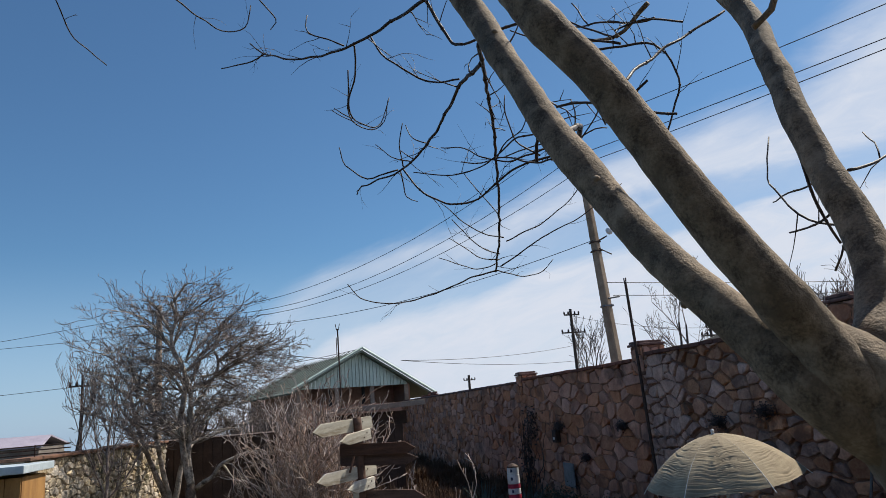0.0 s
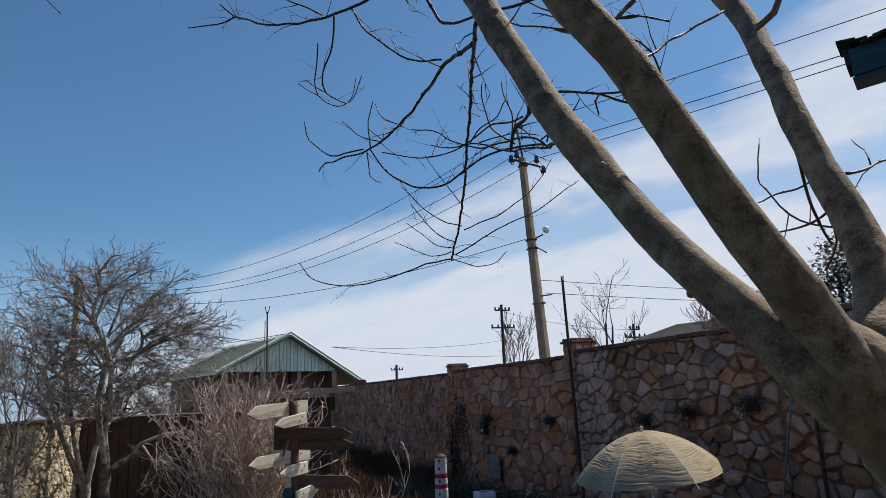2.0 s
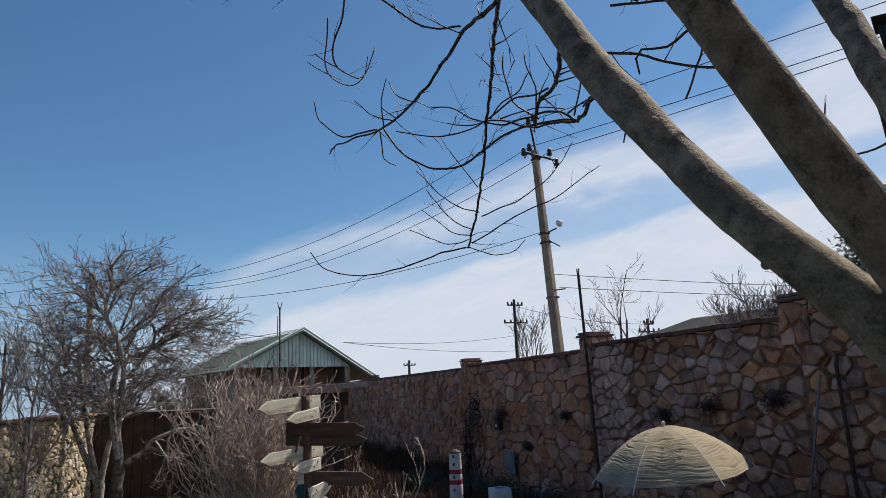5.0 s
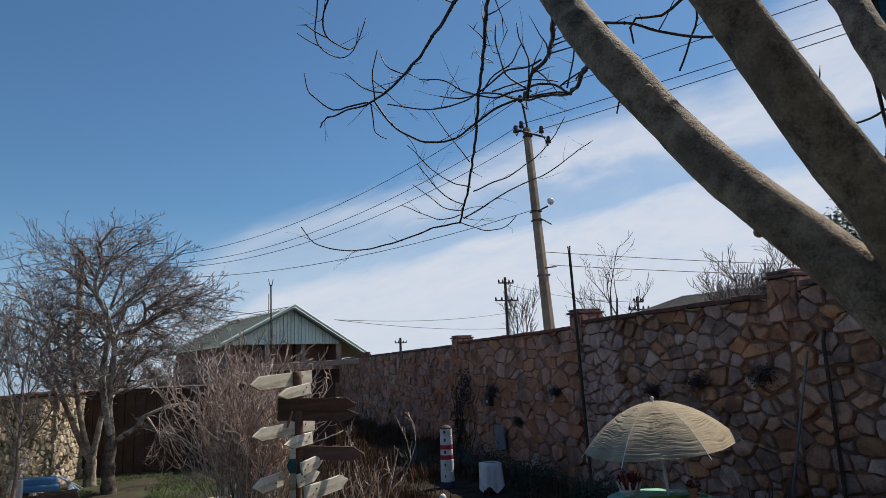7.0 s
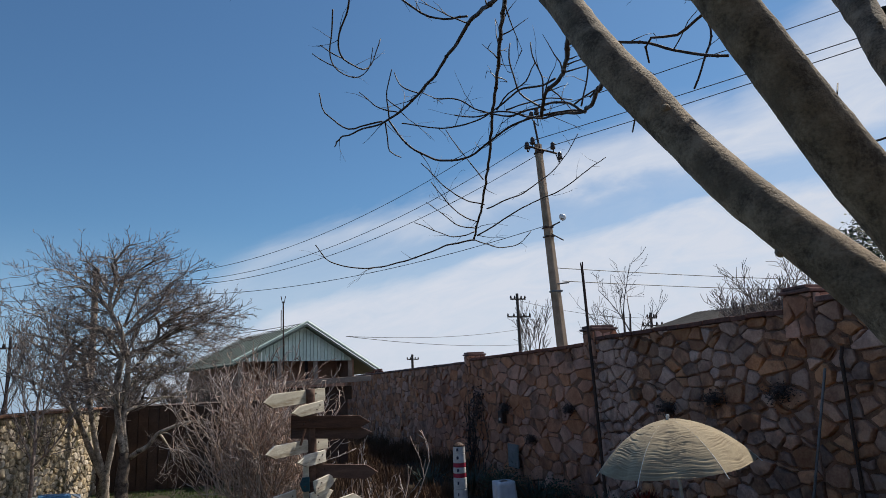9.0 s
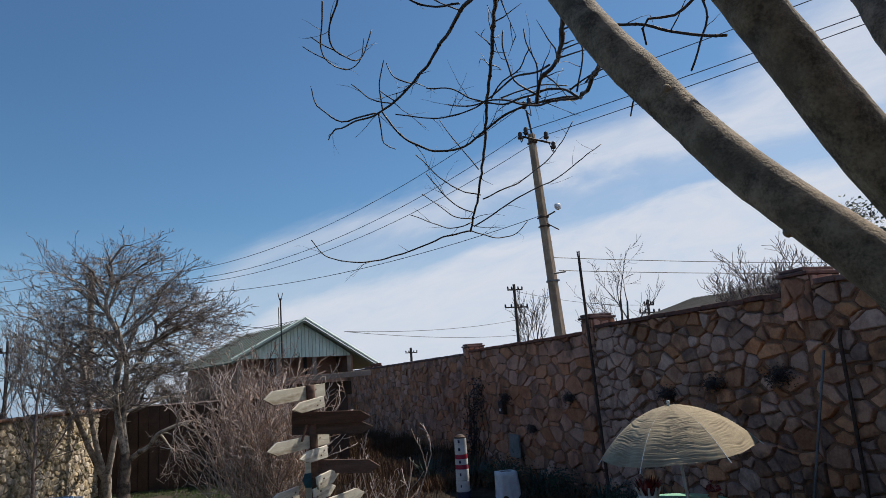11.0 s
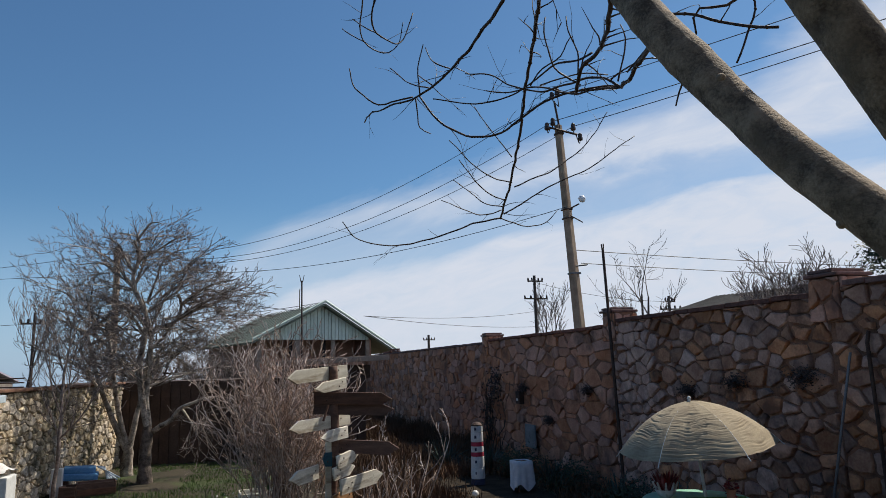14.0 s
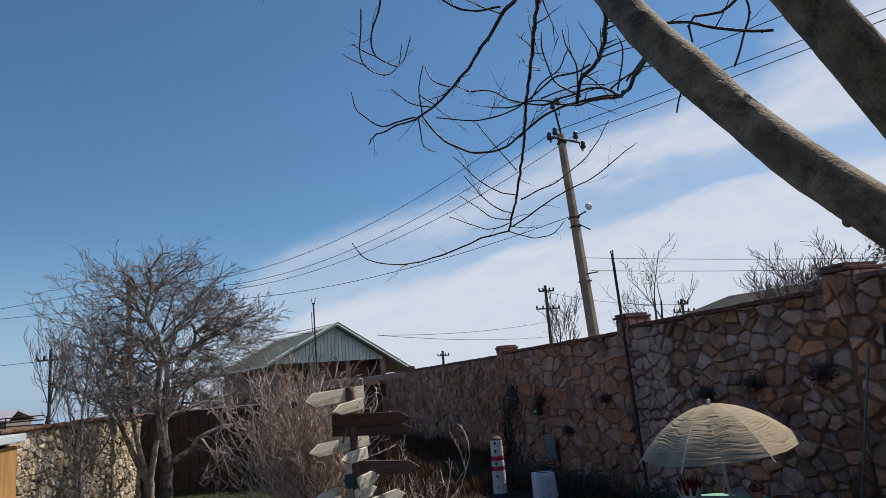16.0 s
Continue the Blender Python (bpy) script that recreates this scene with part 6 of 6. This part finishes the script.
lattice_pole("wooden_power_pole", 18.85, 45.0, 7.75, 0.125, ((7.35, 0.55), (6.15, 0.85)), "dark wooden power pole with two crossarms")
lattice_pole("wooden_power_pole", 17.95, 70.0, 4.9, 0.16, ((4.4, 0.6),), "dark wooden power pole with one crossarm")
lattice_pole("wooden_power_pole", 25.9, 40.0, 5.85, 0.11, ((5.5, 0.35), (5.0, 0.75)), "dark wooden power pole with two crossarms")
lattice_pole("wooden_power_pole", -10.1, 40.0, 4.95, 0.085, ((4.4, 0.6),), "dark wooden power pole with one crossarm")
lp = lattice_pole("concrete_power_pole", -6.84, 42.0, 8.67, 0.2, (), "concrete power pole with a white meter box", M_CONCRETE)
part("meter_box", boxed((-6.72, 41.7, 2.5), (0.7, 0.3, 0.85), None, 0.02), M_WHITE, lp, "white meter box")
part("lamp_head", boxed((-6.5, 41.7, 8.2), (0.4, 0.2, 0.24), None, 0.02), M_WHITE, lp)


def wire(a, b, sag, r=0.012, group="overhead wires"):
    ob = thing("overhead_wire", a, "thin black overhead wire", "wire", group)
    a, b = Vector(a), Vector(b)
    pts = []
    for k in range(33):
        u = k / 32
        p = a.lerp(b, u) - Vector((0, 0, 4 * sag * u * (1 - u)))
        pts.append((*p, r))
    part("cable", tube(bmesh.new(), pts, 6), M_WIRE, ob)


FAR_END = [(-6.95, 41.8, 8.6), (-6.75, 41.8, 8.45), (-6.84, 41.8, 8.2)]
NEAR_END = [(14.6, 10.0, 9.9), (14.6, 10.2, 9.2), (14.6, 10.2, 9.0)]
for (x, z), far, near in zip((PINS[4], PINS[1], PINS[2]), FAR_END, NEAR_END):
    wire((x, 21.85, z + 0.02), far, 2.05, 0.011)
    wire((x, 21.85, z + 0.02), near, 0.05)
wire((9.85, 21.9, 6.9), (-6.84, 41.8, 7.6), 1.1, 0.011)
wire((10.15, 21.9, 5.48), (40.0, 22.0, 5.35), 0.30)
wire((10.3, 21.9, 5.05), (40.0, 22.0, 5.0), 0.30)
wire((5.2, 34, 4.25), (18.85, 45, 5.3), 0.25)
wire((5.2, 34, 4.25), (20.0, 46, 4.35), 0.25)
wire((18.85, 45, 7.3), (25.9, 40, 5.5), 0.3)
wire((-6.84, 41.8, 8.3), (-28.0, 42, 6.0), 0.4, 0.012)
wire((-6.84, 41.8, 7.2), (-28.0, 45, 7.0), 0.3, 0.012)
wire((-6.84, 41.8, 7.6), (2.6, 34.6, 4.5), 0.4, 0.014)
wire((-10.1, 40, 4.4), (-30, 36, 4.0), 0.3)
wire((-10.1, 40, 4.6), (3.3, 34, 4.9), 0.4)

# ---- trees beyond the wall ----
FAN = dict(steps=(6, 7, 6, 4), kids=(1.2, 1.1, 0.9, 0), bend=(0.06, 0.10, 0.16, 0.2), rise=(0.02, 0.06, 0.06, 0.06), bare=(0.35, 0.25, 0.15, 0), open=(0.25, 0.6), ratio=(0.45, 0.7), shrink=0.55, taper=0.4, thin=0.009, limb_levels=1)


def far_tree(x, y, high, r0, seed, spec, label, n=1):
    ob = thing("bare_tree", (x, y, 0), label, "tree", "bare trees beyond the wall")
    rr, pair = random.Random(seed), [bmesh.new(), bmesh.new()]
    for _ in range(n):
        grow(pair, (x + rr.gauss(0, 0.12) * (n > 1), y, -0.1), (rr.uniform(-0.2, 0.2), rr.uniform(-0.1, 0.1), 1), high, r0, 0, rr, spec)
    part("trunk", pair[0], M_TWIG, ob)
    part("crown", pair[1], M_SPRAY, ob)


far_tree(14.9, 26.0, 4.6, 0.09, 61, dict(FAN, kids=(1.5, 0.9, 0.7, 0), thin=0.007, open=(0.45, 0.95), rise=(0.02, 0.03, 0.04, 0.04)), "young bare tree with fanned branches beyond the wall", 2)
far_tree(21.6, 50.0, 5.2, 0.10, 62, dict(FAN, thin=0.014), "bare tree behind a far power pole", 2)
far_tree(11.6, 15.0, 2.75, 0.06, 63, dict(FAN, kids=(2.0, 1.5, 1.1, 0), thin=0.006, open=(0.5, 1.0)), "dense dark bare shrub beyond the wall", 4)
far_tree(12.3, 14.4, 3.0, 0.06, 64, dict(FAN, kids=(2.0, 1.5, 1.1, 0), thin=0.006, open=(0.5, 1.0)), "dense dark bare shrub beyond the wall", 4)
far_tree(-6.5, 25.0, 3.2, 0.04, 65, dict(FAN, thin=0.006), "bare tree beyond the far wall", 2)

for k, (x, y, high) in enumerate(((-3.0, 23.5, 1.75), (-1.6, 24.0, 1.75), (-0.4, 23.0, 1.6))):
    far_tree(x, y, high, 0.05, 90 + k, dict(FAN, kids=(2.0, 1.5, 1.1, 0), thin=0.006, open=(0.5, 1.0)), "tangled bare shrub beyond the board shed", 4)

fir = thing("dark_evergreen", (13.6, 13.6, 0), "dark evergreen tree beyond the wall", "tree")
part("trunk", rod(bmesh.new(), (13.6, 13.6, -0.1), (13.6, 13.6, 4.6), 0.12, 10, 0.03), M_TWIG, fir)
verts, faces = [], []
r = random.Random(71)
for k in range(46):
    z = r.uniform(1.6, 5.0)
    w = (5.3 - z) * 0.28
    a = r.uniform(0, 2 * math.pi)
    leaf_clump(verts, faces, (13.6 + w * math.cos(a), 13.6 + w * math.sin(a), z + r.uniform(-0.1, 0.1)), (0.42, 0.42, 0.30), 130, 0.10, r)
from_lists("crown", verts, faces, M_DARK_GREEN, fir)

# ---- stones of the walls ----
def wall_stones(parent, runs, size, depth, gap, seed, mat, mat_joined, singles, to_world, flat=1.0, loose=0.0):
    """Stones over each run (start, end, top): those within the stretch 'singles' are pieces of their own, the rest one mesh."""
    rng = random.Random(seed)
    verts, faces, count = [], [], 0
    for y0, y1, top in runs:
        for poly in [[(u / flat, v) for u, v in p] for p in cells((y1 - y0) * flat, top, size * flat, rng)]:
            mid = y0 + sum(p[0] for p in poly) / len(poly)
            got = stone_shape(poly, gap + loose * rng.random() ** 2, depth * rng.uniform(0.6, 1.35), rng, lambda u, v, d: to_world(y0 + u, v, d))
            if not got:
                continue
            if singles and singles[0] < mid < singles[1] and count < 300:
                from_lists("stone", *got, mat, parent)
                count += 1
            else:
                base = len(verts)
                verts += got[0]
                faces += [tuple(i + base for i in f) for f in got[1]]
    joined = from_lists("far_stones", verts, faces, mat_joined, parent, "smaller rubble stones further along")
    joined["kind"] = "stuff"


def on_right(y, z, d):
    return Vector((WALL_X - d, y, z))


def on_right_far(y, z, d):
    return Vector((WALL_X - 0.008 - d, y, z))


FACES = [(1.0, 7.0, 2.52), (7.0, 11.0, 2.455), (11.0, 16.48, 2.385), (16.48, 33.0, 2.335)]
wall_stones(wall_right, FACES[:2], 0.225, 0.032, 0.001, 1, M_STONE, M_STONE, (6.2, 11.0), on_right, 0.66, 0.030)
wall_stones(wall_right, FACES[2:], 0.38, 0.020, 0.001, 2, M_STONE, M_STONE_FAR, None, on_right_far, 0.48, 0.014)
for y, top in PIERS:
    rng = random.Random(int(y * 7))
    verts, faces = [], []
    for poly in cells(0.36, 0.42, 0.18, rng):
        got = stone_shape(poly, 0.006, 0.02, rng, lambda u, v, d: Vector((WALL_X - 0.042 - d, y - 0.18 + u, top - 0.42 + v)))
        if got:
            base = len(verts)
            verts += got[0]
            faces += [tuple(i + base for i in f) for f in got[1]]
    for poly in cells(0.37, 0.42, 0.18, rng):
        got = stone_shape(poly, 0.006, 0.02, rng, lambda u, v, d: Vector((WALL_X - 0.04 + u, y - 0.177 - d, top - 0.42 + v)))
        if got:
            base = len(verts)
            verts += got[0]
            faces += [tuple(i + base for i in f) for f in got[1]]
    from_lists("pier_stones", verts, faces, M_STONE_FAR, wall_right)

turned = pose(-3.62, 12.4, 0, 0, 0, -10.0)
wall_stones(left_wall, [(0.0, 5.5, 1.665)], 0.15, 0.026, 0.002, 3, M_STONE_PALE, M_STONE_PALE, None, lambda y, z, d: turned @ Vector((d, y, z)), 0.7, 0.016)
